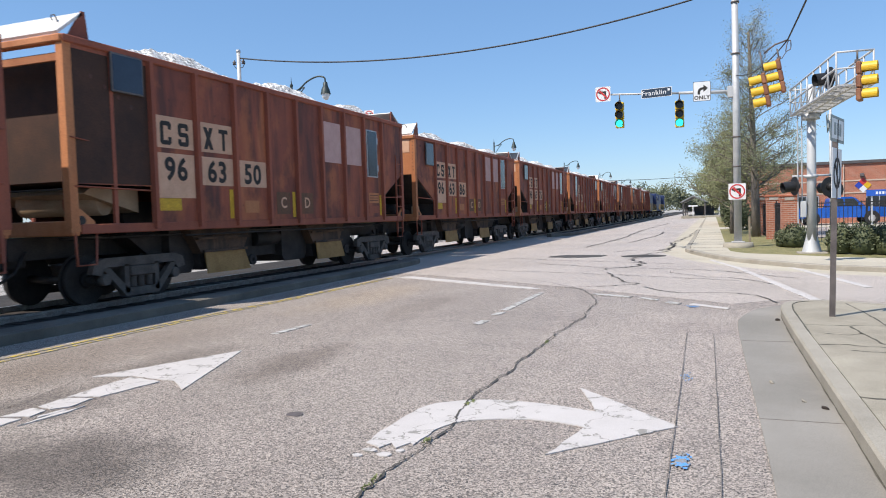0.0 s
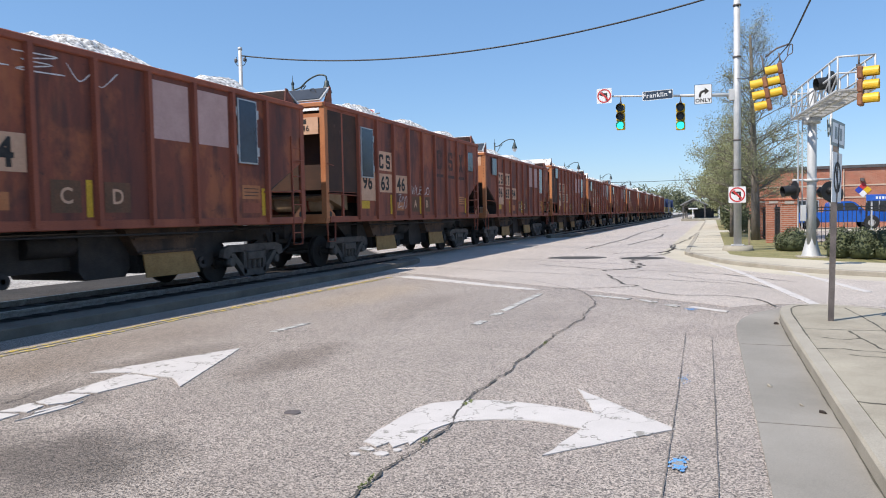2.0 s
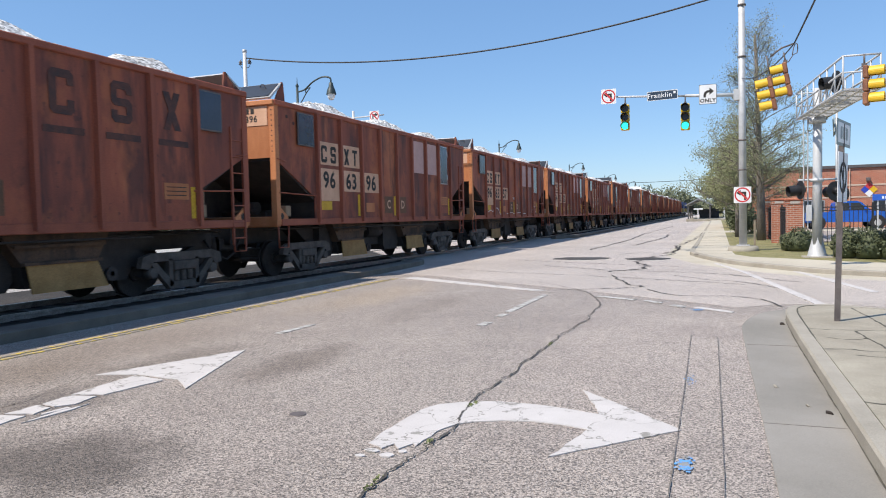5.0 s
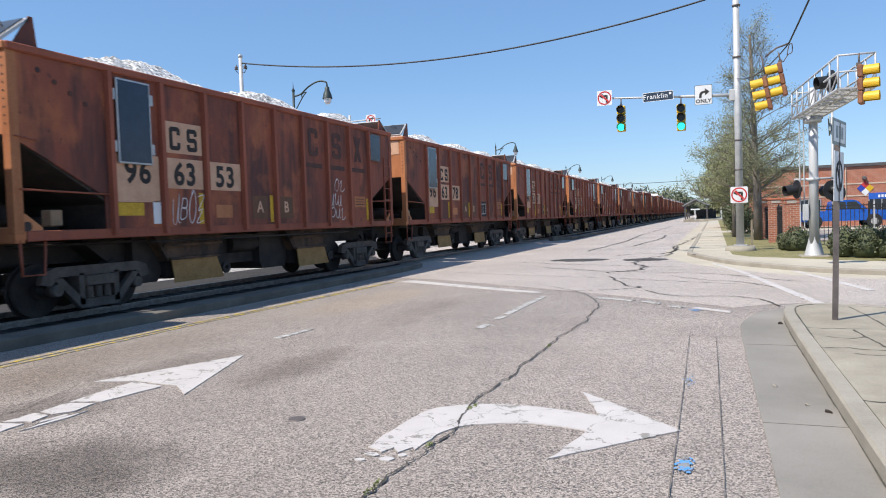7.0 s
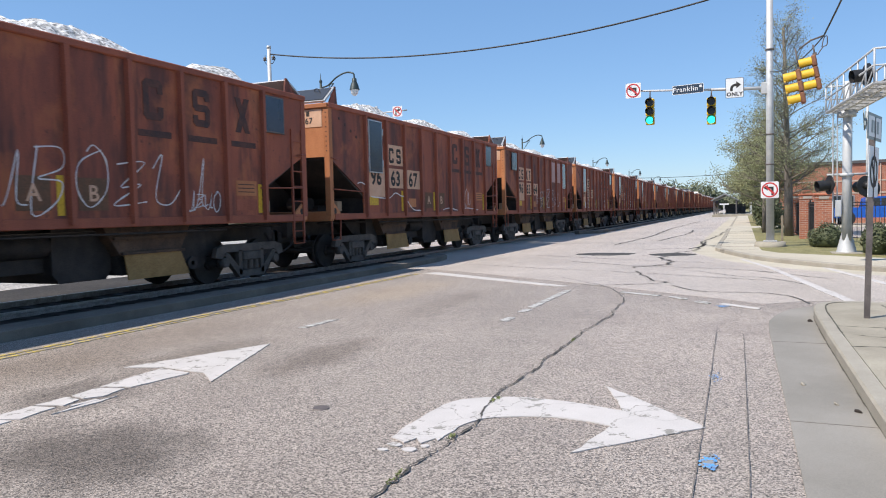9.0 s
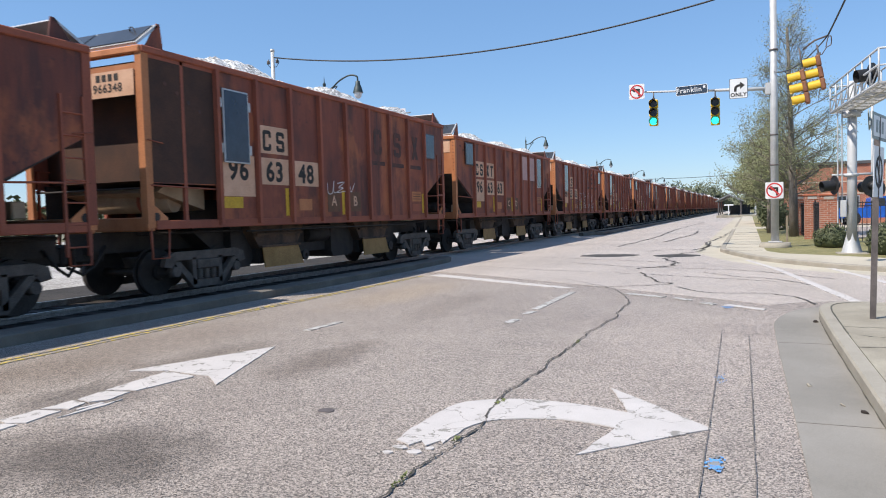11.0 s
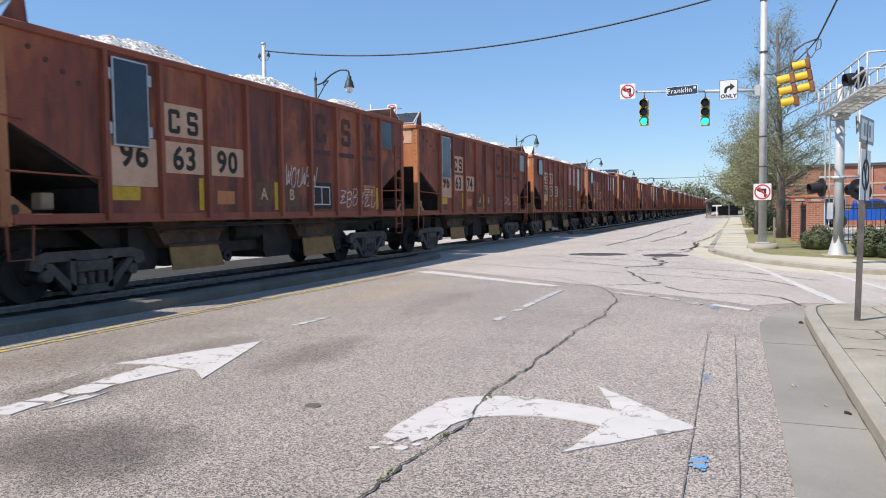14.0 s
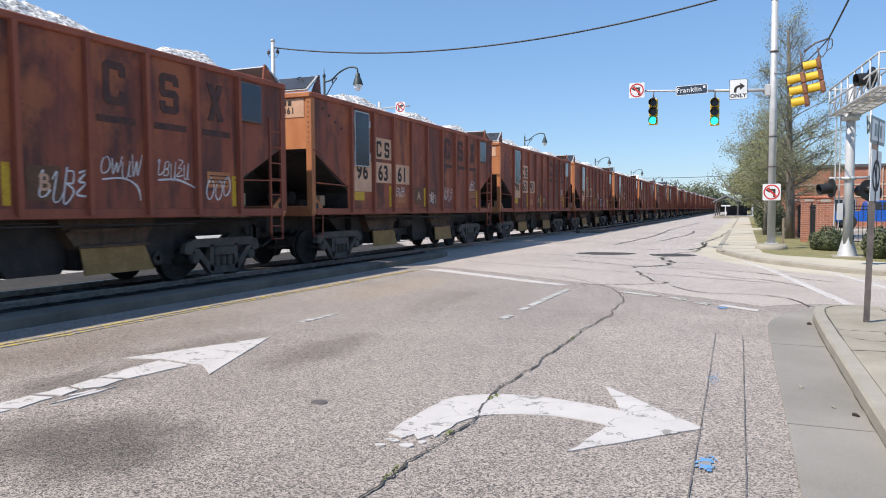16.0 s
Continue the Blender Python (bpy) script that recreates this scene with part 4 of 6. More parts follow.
def build_car(opened, white, raised=0.0):
    car = thing("hopper_car", "weathered red-brown hopper car heaped with pale crushed stone", "hopper car", "hopper cars of the train")
    global TOP
    TOP = 4.45 + raised
    side = [(0, TOP - 0.1), (L, TOP - 0.1), (L, 3.02), (L - 1.78, 2.12), (L - 1.78, 1.5), (1.78, 1.5), (1.78, 2.12), (0, 3.02)]
    if opened:
        side = [(0.1, TOP - 0.1)] + side[1:6] + [(1.88, 1.5), (1.88, 2.24), (0.1, 2.24)]
    for x in (-0.03, -W):
        part("side_sheet", M().prism(side, "x", x, x + 0.03), RUST, car)
        part("top_chord", M().box(x - 0.05, 0, TOP - 0.13, x + 0.08, L, TOP, 0.02), RIB, car)
        part("side_sill", M().box(x - 0.02, 0.2, SILL, x + 0.05, L - 0.2, SILL + 0.17, 0.012), RIB, car)
        for y in RIBS:
            s = 1 if x > -1 else -1
            x0 = 0.0 if s > 0 else -W
            part("rib", RIBMESH[s, raised], RIB, car, at=pose(x0, y, 0))
    # Hopper bottom drawn low and dark, to stand for shade under the car
    part("hopper_bottom", M().prism([(1.9, 1.98), (L - 1.9, 1.98), (L - 2.0, 1.3), (L - 2.9, 0.75), (L - 3.3, 0.55), (8.2, 0.5), (7.8, 0.66), (5.9, 0.66), (5.4, 0.5), (3.2, 0.55), (2.7, 0.8), (2.0, 1.3)], "x", -W + 0.8, -0.8), GRIME_SHADE, car)
    part("center_sill", M().box(-W / 2 - 0.3, -0.2, 0.95, -W / 2 + 0.3, L + 0.2, 1.35), GRIME_SHADE, car)
    for yc in (4.4, 9.05):
        ch = part("hopper_chute", M().prism([(yc - 1.2, 1.5), (yc + 1.1, 1.5), (yc + 0.72, 0.86), (yc - 0.74, 0.86)], "x", -W + 0.42, -0.36), CHUTE, car, "dusty brown discharge chute")
        part("chute_throat", M().prism([(yc - 0.74, 0.86), (yc + 0.72, 0.86), (yc + 0.62, 0.5), (yc - 0.66, 0.5)], "x", -W + 0.5, -0.44), GRIME_SHADE, ch)
        for x, s in ((-0.3, 1), (-W + 0.3, -1)):
            part("gate", M().prism([(yc - 0.74, 0.88), (yc + 0.66, 0.88), (yc + 0.88, 0.42), (yc - 0.66, 0.42)], "x", x, x + 0.03 * s), GATE, ch, "dusty yellow discharge gate")
            part("gate_angle", M().box(x, yc - 0.8, 0.88, x + 0.06 * s, yc + 0.74, 0.93).box(x, yc - 0.95, 1.16, x + 0.04 * s, yc + 0.85, 1.21), CHUTE, ch)
        part("gate_shaft", M().cyl((-W + 0.25, yc + 0.95, 0.62), (-0.24, yc + 0.95, 0.62), 0.05, n=8).cyl((-0.3, yc + 0.95, 0.62), (-0.24, yc + 0.95, 0.62), 0.13, n=12), GRIME_SHADE, ch)
    # Added dark blocks stand for the shade between chutes and trucks
    for y0, y1 in ((2.95, 3.7), (7.1, 8.3), (10.0, 10.8)):
        part("hopper_hood", M().prism([(y0, 1.4), (y1, 1.4), (y1, 0.62), (y1 - 0.12, 0.46), (y0 + 0.12, 0.46), (y0, 0.62)], "x", -W + 0.7, -0.6), GRIME_SHADE, car)
    part("brake_reservoir", M().cyl((-0.8, 6.1, 1.1), (-0.8, 7.3, 1.1), 0.2, n=16), GRIME_SHADE, car)
    for x in (-0.12, -W + 0.1):
        part("train_line", M().tube([(x, 2.9, 1.28), (x, L - 2.9, 1.26)], 0.02), GRIME_SHADE, car)
    part("brake_pipe", M().tube([(-0.6, 0.3, 1.3), (-0.6, L - 0.3, 1.3)], 0.03), GRIME_SHADE, car)
    part("stone_load", LOAD, STONE, car, "heap of pale crushed stone", at=pose(0, 0, raised), fix=False)
    build_end(car, False, opened, white)
    build_end(car, True, False, white)
    build_truck(car, 1.85)
    build_truck(car, L - 1.85)
    return car


SPIN = []
RIBMESH = {}
for s, up in ((1, 0.0), (-1, 0.0), (1, 0.26), (-1, 0.26)):
    RIBMESH[s, up] = M().prism([(0.0, -0.06), (s * 0.09, -0.045), (s * 0.09, 0.045), (0.0, 0.06)], "z", SILL + 0.06, TOP + up - 0.12).mesh("rib")
LOAD = load_mesh().mesh("stone_load", fix=False)
LOAD.polygons.foreach_set("use_smooth", [False] * len(LOAD.polygons))
TEMPLATES = [build_car(False, False), build_car(True, True, 0.26), build_car(False, True), build_car(True, False, 0.26)]
TOP = 4.45


def decal(car, name, y0, y1, z0, z1, material, label="", x=0.0):
    return part(name, M().box(x - 0.002, y0, z0, x + 0.006, y1, z1), material, car, label)


def lettering(car, name, text, y, z, size, material=None, bold=0.018, x=0.012):
    me = glyphs(text, size, bold)
    me.materials.clear()
    me.materials.append(material or BLACK_INK)
    return part(name, me, None, car, at=pose(x, y, z, 90, 0, 90))


def letter_block(car, y, z, h, material, shape):
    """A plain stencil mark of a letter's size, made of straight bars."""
    w, t = h * 0.66, h * 0.19
    m, a, b, c, d = M(), y - w / 2, y + w / 2, z - h / 2, z + h / 2
    x0, x1 = 0.006, 0.011
    k, q = t * 0.55, t * 1.25
    r = h / 2 - h * (w / 2 - q) / (w - q)
    outline = {
        "c": [(b, d - h * 0.34), (b, d - k), (b - k, d), (a + k, d), (a, d - k), (a, c + k), (a + k, c), (b - k, c), (b, c + k), (b, c + h * 0.34), (b - t, c + h * 0.34), (b - t, c + t), (a + t, c + t), (a + t, d - t), (b - t, d - t), (b - t, d - h * 0.34)],
        "s": [(b, d - h * 0.3), (b, d - k), (b - k, d), (a + k, d), (a, d - k), (a, z + t * 0.1), (a + k, z - t / 2), (b - t, z - t / 2), (b - t, c + t), (a + t, c + t), (a + t, c + h * 0.3), (a, c + h * 0.3), (a, c + k), (a + k, c), (b - k, c), (b, c + k),
              (b, z - t * 0.1), (b - k, z + t / 2), (a + t, z + t / 2), (a + t, d - t), (b - t, d - t), (b - t, d - h * 0.3)],
        "x": [(a, d), (a + q, d), (y, z + r), (b - q, d), (b, d), (y + q / 2, z), (b, c), (b - q, c), (y, z - r), (a + q, c), (a, c), (y - q / 2, z)],
        "t": [(a, d), (b, d), (b, d - t), (y + t / 2, d - t), (y + t / 2, c), (y - t / 2, c), (y - t / 2, d - t), (a, d - t)],
    }[shape]
    m.prism(outline, "x", x0, x1)
    part("mark_block", m, material, car)


def stroke(car, pts, width=0.014):
    """One line of white spray paint."""
    line = smooth_line(pts, 5)
    m = M()
    a, b = [], []
    for i, p in enumerate(line):
        q, o = Vector(line[min(i + 1, len(line) - 1)]), Vector(line[max(i - 1, 0)])
        d = (q - o).normalized() if (q - o).length > 1e-6 else Vector((1, 0))
        w = width * (0.8 + 0.5 * noise.noise((p[0] * 5, p[1] * 5, 1)))
        a.append((0.007, p[0] - d.y * w, p[1] + d.x * w))
        b.append((0.007, p[0] + d.y * w, p[1] - d.x * w))
    for i in range(len(line) - 1):
        m.face([a[i], b[i], b[i + 1], a[i + 1]])
    part("spray_scrawl", m, CHALK, car, "white spray-painted scrawl", fix=False)


def scribble(car, y0, y1, z0, z1, seed, strokes=4, width=0.013):
    """Hand-drawn looping letters of white spray paint, one line each."""
    r = random.Random(seed)
    n = strokes
    w, h = (y1 - y0) / n, z1 - z0
    for k in range(n):
        c = y0 + k * w
        lean, top, low = 0.12 * h, z1 - h * r.uniform(0, 0.25), z0 + h * r.uniform(0, 0.2)
        form = r.choice("lozvbu")
        u = lambda a, b: (c + w * a + lean * b, low + (top - low) * b)
        shapes = {"l": [u(0.1, 0.75), u(0.35, 1.0), u(0.3, 0.1), u(0.75, 0.02), u(1.05, 0.3)],
                  "o": [u(0.6, 1.0), u(0.15, 0.75), u(0.12, 0.25), u(0.5, 0.0), u(0.88, 0.3), u(0.8, 0.8), u(0.45, 1.0), u(0.3, 0.85)],
                  "z": [u(0.05, 0.9), u(0.85, 0.95), u(0.2, 0.5), u(0.75, 0.5), u(0.1, 0.05), u(1.0, 0.1)],
                  "v": [u(0.0, 1.0), u(0.25, 0.05), u(0.5, 0.7), u(0.7, 0.02), u(1.0, 1.05)],
                  "b": [u(0.15, 1.0), u(0.15, 0.0), u(0.7, 0.1), u(0.75, 0.45), u(0.2, 0.52), u(0.7, 0.62), u(0.65, 0.98), u(0.1, 0.95)],
                  "u": [u(0.05, 0.8), u(0.2, 0.05), u(0.6, 0.05), u(0.75, 0.95), u(0.8, 0.1), u(1.05, 0.0)]}
        stroke(car, [(p[0] + r.gauss(0, 0.02) * w, p[1] + r.gauss(0, 0.03) * h) for p in shapes[form]], width)


def framed_panel(car, y0, y1, z0, z1):
    p = part("side_panel", M().box(0.035, y0, z0, 0.075, y1, z1, 0.008), ALU if z1 - z0 > 1 else DARK_STEEL, car, "framed dark blue solar panel on the side")
    part("panel_glass", M().box(0.074, y0 + 0.035, z0 + 0.035, 0.079, y1 - 0.035, z1 - 0.035), CELL, p)
    for z in (z0 + 0.3, z1 - 0.3) if z1 - z0 > 1 else ():
        for y in (y0 - 0.09, y1 + 0.01):
            part("bracket", M().box(0.0, y, z - 0.1, 0.06, y + 0.08, z + 0.1, 0.005), ALU, p)


def dress(car, kind, number, seed, scrawls=()):
    """Paint panels, numbers and side panels of one car."""
    b = RIBS
    a, c, d = number[:2], number[2:4], number[4:]
    def bay(i, z0, z1, text=None, material=STENCIL, pad=0.09, low=None):
        decal(car, "number_panel", b[i] + pad, b[i + 1] - pad, low or z0, z1, material)
        if text:
            lettering(car, "number", text, (b[i] + b[i + 1]) / 2, (z0 + z1) / 2 - 0.03, 0.62)
    bay(0, 2.31, 2.91, a, low=2.03)
    bay(1, 2.31, 2.91, c)
    bay(2, 2.31, 2.91, d)
    bay(1 if kind == "B" else 0, 3.01, 3.63)
    y = (b[1 if kind == "B" else 0] + b[2 if kind == "B" else 1]) / 2
    for o, shape in ((-0.25, "c"), (0.25, "s")):
        letter_block(car, y + o, 3.3, 0.46, BLACK_INK, shape)
    if kind == "A":
        for o, shape in ((-0.25, "x"), (0.25, "t")):
            letter_block(car, (b[1] + b[2]) / 2 + o, 3.3, 0.46, BLACK_INK, shape)
    if kind == "A":
        bay(1, 3.01, 3.63)
        bay(5, 3.1, 4.22, None, PINK, 0.14)
        bay(6, 3.1, 4.22, None, PINK, 0.14)
        framed_panel(car, b[7] + 0.14, b[7] + 0.85, 2.78, 4.24)
        framed_panel(car, 0.95, 1.72, *((3.9, 4.6) if number == "966350" else (3.42, 4.26)))
    else:
        framed_panel(car, b[0] + 0.14, b[0] + 0.96, 2.72, 4.25)
        framed_panel(car, L - 1.7, L - 0.95, 3.42, 4.26)
        for i, shape in ((5, "c"), (6, "s"), (7, "x")):
            letter_block(car, (b[i] + b[i + 1]) / 2 - 0.05, 3.7, 0.74, GHOST_INK, shape)
            decal(car, "faded_bar", b[i] + 0.2, b[i + 1] - 0.25, 3.02, 3.14, GHOST_INK)
    decal(car, "yellow_square", b[0] + 0.1, b[0] + 0.75, 1.78, 2.02, YELLOW_TAPE, "yellow reflective square")
    for y in (b[2] - 0.24, b[4] - 0.24, b[8] - 0.22):
        decal(car, "yellow_strip", y, y + 0.13, 1.6, 2.24, YELLOW_TAPE, "yellow reflective strip")
    decal(car, "notice_panel", b[7] + 0.3, b[8] - 0.28, 1.98, 2.3, ORANGE)
    decal(car, "notice_panel", b[7] + 0.3, b[8] - 0.28, 1.66, 1.9, RIB)
    for k in range(3):
        decal(car, "notice_line", b[7] + 0.36, b[8] - 0.36, 2.05 + k * 0.08, 2.07 + k * 0.08, GHOST_INK, x=0.006)
    for i, t in ((3, "C" if kind == "A" else "A"), (4, "D" if kind == "A" else "B")):
        y = b[i] + (0.62 if i == 3 else 0.45)
        decal(car, "olive_patch", y - 0.3, y + 0.3, 1.68, 2.22, GREEN_PATCH)
        lettering(car, "bay_letter", t, y, 1.95, 0.38, STENCIL, 0.006)
    decal(car, "small_notice", b[2] + 0.3, b[2] + 0.85, 1.72, 2.0, ORANGE)
    for q in range(4):
        part("rivet_head", M().cyl((-0.01, 0.55 + q * 0.3, 4.1 - q * 0.14), (0.012, 0.55 + q * 0.3, 4.1 - q * 0.14), 0.045, n=8), GHOST_INK, car)
    if number in ("966253", "966378", "966390"):
        y = b[5] + 0.15
        decal(car, "black_square", y - 0.08, y + 0.88, 1.62, 2.3, BLACK_INK)
        fr = M().box(0.006, y, 1.72, 0.011, y + 0.8, 1.75).box(0.006, y, 2.17, 0.011, y + 0.8, 2.2).box(0.006, y, 1.75, 0.011, y + 0.03, 2.17).box(0.006, y + 0.77, 1.75, 0.011, y + 0.8, 2.17).box(0.006, y + 0.38, 1.75, 0.011, y + 0.41, 2.17)
        part("white_frame", fr, CHALK, car)
    if number == "966353":
        decal(car, "white_notice", b[1] - 0.28, b[1] - 0.08, 1.62, 2.05, SIGN_WHITE, "white paper notice")
    if number == "966350":
        return
    # end sheet number
    ep = part("end_number_panel", M().box(-2.9, 0.008, 3.84, -0.2, 0.022, 4.31), STENCIL, car)
    me = glyphs(number, 0.22, 0.005)
    me.materials.clear()
    me.materials.append(BLACK_INK)
    part("end_number", me, None, car, at=pose(-0.84, 0.004, 4.0, 90, 0, 0))
    for k in range(4):
        part("end_mark", M().box(-1.12 + k * 0.15, 0.004, 4.13, -1.02 + k * 0.15, 0.008, 4.26), BLACK_INK, car)
    for s in scrawls:
        if len(s) > 2 and not isinstance(s[0], tuple):
            scribble(car, *s)
        else:
            stroke(car, list(s), 0.02)


# number along the train, body type, end type, number, spray-painted scrawls (y0, y1, z0, z1, seed, strokes)
BIG = ((5.2, 10.4, 1.62, 2.75, 11, 7, 0.015),)
ROWS = {
    0: ("A", 1, "966350", ()), 1: ("A", 0, "966394", ((6.6, 6.9, 1.7, 2.1, 2, 1),)), 2: ("B", 3, "966346", ((4.82, 5.6, 1.76, 2.33, 3, 3), (6.01, 7.73, 2.28, 2.62, 4, 5))),
    3: ("A", 0, "966354", ((2.2, 7.5, 3.85, 4.2, 5, 5),)), 4: ("A", 0, "966382", ()), 5: ("A", 0, "966357", (((2.16, 1.69), (2.77, 1.79), (2.98, 1.72), (3.43, 1.88), (3.89, 1.86), (4.24, 1.61), (4.5, 1.62)), ((5.42, 1.6), (6.15, 1.68), (6.91, 1.6)), ((7.3, 1.62), (7.76, 1.66), (9.23, 1.6)), ((10.7, 1.62), (10.85, 1.95), (11.4, 1.96), (11.61, 1.6)), (6.6, 7.0, 2.3, 2.6, 6, 2))),
    6: ("A", 0, "966396", ()), 7: ("B", 0, "966371", ()), 8: ("B", 0, "966378", ()), 9: ("B", 0, "966353", ((3.38, 4.34, 1.6, 2.29, 7, 4), (9.65, 10.5, 1.62, 2.0, 8, 3), (9.65, 10.3, 2.0, 2.4, 38, 3), (9.9, 10.5, 2.4, 2.78, 39, 2))),
    10: ("A", 0, "966364", BIG), 11: ("B", 0, "966367", (((1.44, 2.39), (1.7, 2.42), (2.12, 2.28)), ((2.21, 2.03), (2.62, 2.01), (3.38, 2.0), (3.8, 2.16), (4.24, 2.07), (4.62, 2.08)), ((4.69, 1.91), (5.09, 1.65), (5.7, 1.61)), ((7.6, 1.62), (8.2, 1.68), (9.0, 1.6)), ((9.6, 1.62), (10.1, 1.68), (11.3, 1.6)), (9.75, 10.4, 1.65, 2.5, 9, 2))), 12: ("B", 0, "966383", ((5.4, 10.2, 1.62, 2.8, 12, 6, 0.015), (9.6, 10.6, 1.62, 2.1, 13, 4))),
    13: ("A", 0, "966363", ()), 14: ("B", 3, "966348", ((6.0, 7.4, 2.1, 2.5, 14, 3),)), 15: ("A", 0, "966368", ()), 16: ("A", 2, "966253", ()),
    17: ("B", 0, "966374", ((9.3, 11.6, 1.75, 2.2, 15, 5),)), 18: ("B", 0, "966390", ((7.19, 8.56, 2.12, 2.74, 16, 6), (9.72, 11.78, 1.65, 2.2, 17, 6))),
    19: ("B", 0, "966393", ((10.9, 11.8, 2.3, 2.7, 18, 4),)), 20: ("B", 0, "966361", ((4.67, 5.28, 1.89, 2.25, 19, 3), (7.11, 7.75, 1.66, 2.12, 20, 3), (8.4, 9.3, 1.8, 2.4, 21, 4), (10.9, 11.7, 2.2, 2.7, 22, 4))),
    21: ("B", 0, "966359", ((7.29, 8.24, 1.62, 2.29, 23, 4, 0.02), (8.5, 9.38, 2.1, 2.51, 24, 4), ((8.55, 2.05), (9.0, 2.08), (9.3, 1.95), (9.38, 1.7)), (9.75, 10.6, 2.1, 2.49, 25, 5), ((9.8, 2.08), (10.3, 2.1), (10.8, 1.95)), (11.05, 11.8, 1.72, 2.26, 26, 3, 0.018))),
    22: ("A", 0, "966381", ()),
    -1: ("A", 2, "966386", ()), -2: ("A", 0, "966375", ()), -3: ("B", 0, "966356", ()), -4: ("A", 2, "966369", ()), -5: ("B", 0, "966389", ()), -6: ("A", 0, "966372", ()), -7: ("B", 0, "966344", ()),
}
CARS = {}

# ---- locomotives ----
def build_loco():
    lo = thing("locomotive", "dark blue diesel locomotive with yellow nose", "locomotive", "locomotives of the train")
    n = 21.8
    part("frame", M().box(-W, 0, 1.2, 0, n, 1.45, 0.03), LOCO_BLUE, lo)
    part("long_hood", M().box(-W + 0.65, 0.9, 1.45, -0.65, 15.6, 4.3, 0.12), LOCO_BLUE, lo)
    part("radiator", M().box(-W + 0.2, 1.2, 3.3, -0.2, 5.4, 4.5, 0.1), LOCO_BLUE, lo)
    cab = part("cab", M().box(-W + 0.05, 15.6, 1.45, -0.05, 18.4, 4.55, 0.15), LOCO_BLUE, lo)
    for y in (15.9, 17.0):
        part("window", M().box(-0.06, y, 3.3, -0.03, y + 0.85, 4.0), WINDOW, cab)
    part("nose", M().box(-W + 0.6, 18.4, 1.45, -0.6, 20.6, 3.4, 0.2), LOCO_YELLOW, lo, "yellow nose")
    part("end_plate", M().box(-W + 0.7, 0.86, 1.6, -0.7, 0.9, 3.9), LOCO_YELLOW, lo, "yellow rear end")
    part("fuel_tank", M().box(-W + 0.3, 8, 0.45, -0.3, 13.5, 1.2, 0.1), GRIME_SHADE, lo)
    for y in (1.8, 3.0, 4.2):
        part("fan", M().cyl((-W / 2, y, 4.5), (-W / 2, y, 4.62), 0.55, n=18), GRIME_SHADE, lo)
    part("exhaust", M().box(-W / 2 - 0.3, 9, 4.28, -W / 2 + 0.3, 9.8, 4.5), GRIME_SHADE, lo)
    for y in [0.1 + 1.5 * i for i in range(11)]:
        part("handrail_post", M().cyl((-0.06, y, 1.45), (-0.06, y, 2.5), 0.02, n=6), LOCO_YELLOW, lo)
    part("handrail", M().tube([(-0.06, 0.1, 2.5), (-0.06, 15.5, 2.5)], 0.02), LOCO_YELLOW, lo)
    for yc in (4.0, 17.4):
        tr = part("truck", M().box(-W + 0.3, yc - 2.4, 0.55, -0.3, yc + 2.4, 0.95, 0.05), TRUCK_STEEL, lo)
        for dy in (-1.8, 0, 1.8):
            m = M().cyl((-W / 2 - 0.8, yc + dy, 0.6), (-W / 2 + 0.8, yc + dy, 0.6), 0.09, n=10)
            for sx in (-0.72, 0.72):
                m.cyl((-W / 2 + sx - 0.07, yc + dy, 0.6), (-W / 2 + sx + 0.07, yc + dy, 0.6), 0.52, n=20)
            part("wheelset", m, GRIME_SHADE, tr)
    for z, y in ((1.65, 7.0), (1.65, 12.0)):
        part("stripe", M().box(-0.004, y - 2.4, 1.24, 0.004, y + 2.4, 1.4), LOCO_YELLOW, lo)
    return lo


LOCOS = [build_loco()]
LOCOS.append(copy_thing(LOCOS[0], pose(0, 0, 0)))


# ---- signal mast with arm ----
def ring(m, c, r0, r1, y0, y1, n=28):
    k = len(m.v)
    for i in range(n):
        t = 2 * math.pi * i / n
        m.v += [(c[0] + r * math.cos(t), y, c[1] + r * math.sin(t)) for r, y in ((r0, y0), (r1, y0), (r1, y1), (r0, y1))]
    for i in range(n):
        j = (i + 1) % n
        m.f += [(k + 4 * i + a, k + 4 * i + (a + 1) % 4, k + 4 * j + (a + 1) % 4, k + 4 * j + a) for a in range(4)]
        m.s += [False] * 4
    return m


def plate(parent, name, w, h, material, label="", y=0.0, z=0.0):
    r = 0.04
    poly = []
    for cx, cz, a0 in ((w / 2 - r, h / 2 - r, 0), (-w / 2 + r, h / 2 - r, 90), (-w / 2 + r, -h / 2 + r, 180), (w / 2 - r, -h / 2 + r, 270)):
        poly += [(cx + r * math.cos(radians(a0 + k * 30)), z + cz + r * math.sin(radians(a0 + k * 30))) for k in range(4)]
    return part(name, M().prism(poly, "y", y - 0.003, y + 0.003), material, parent, label)


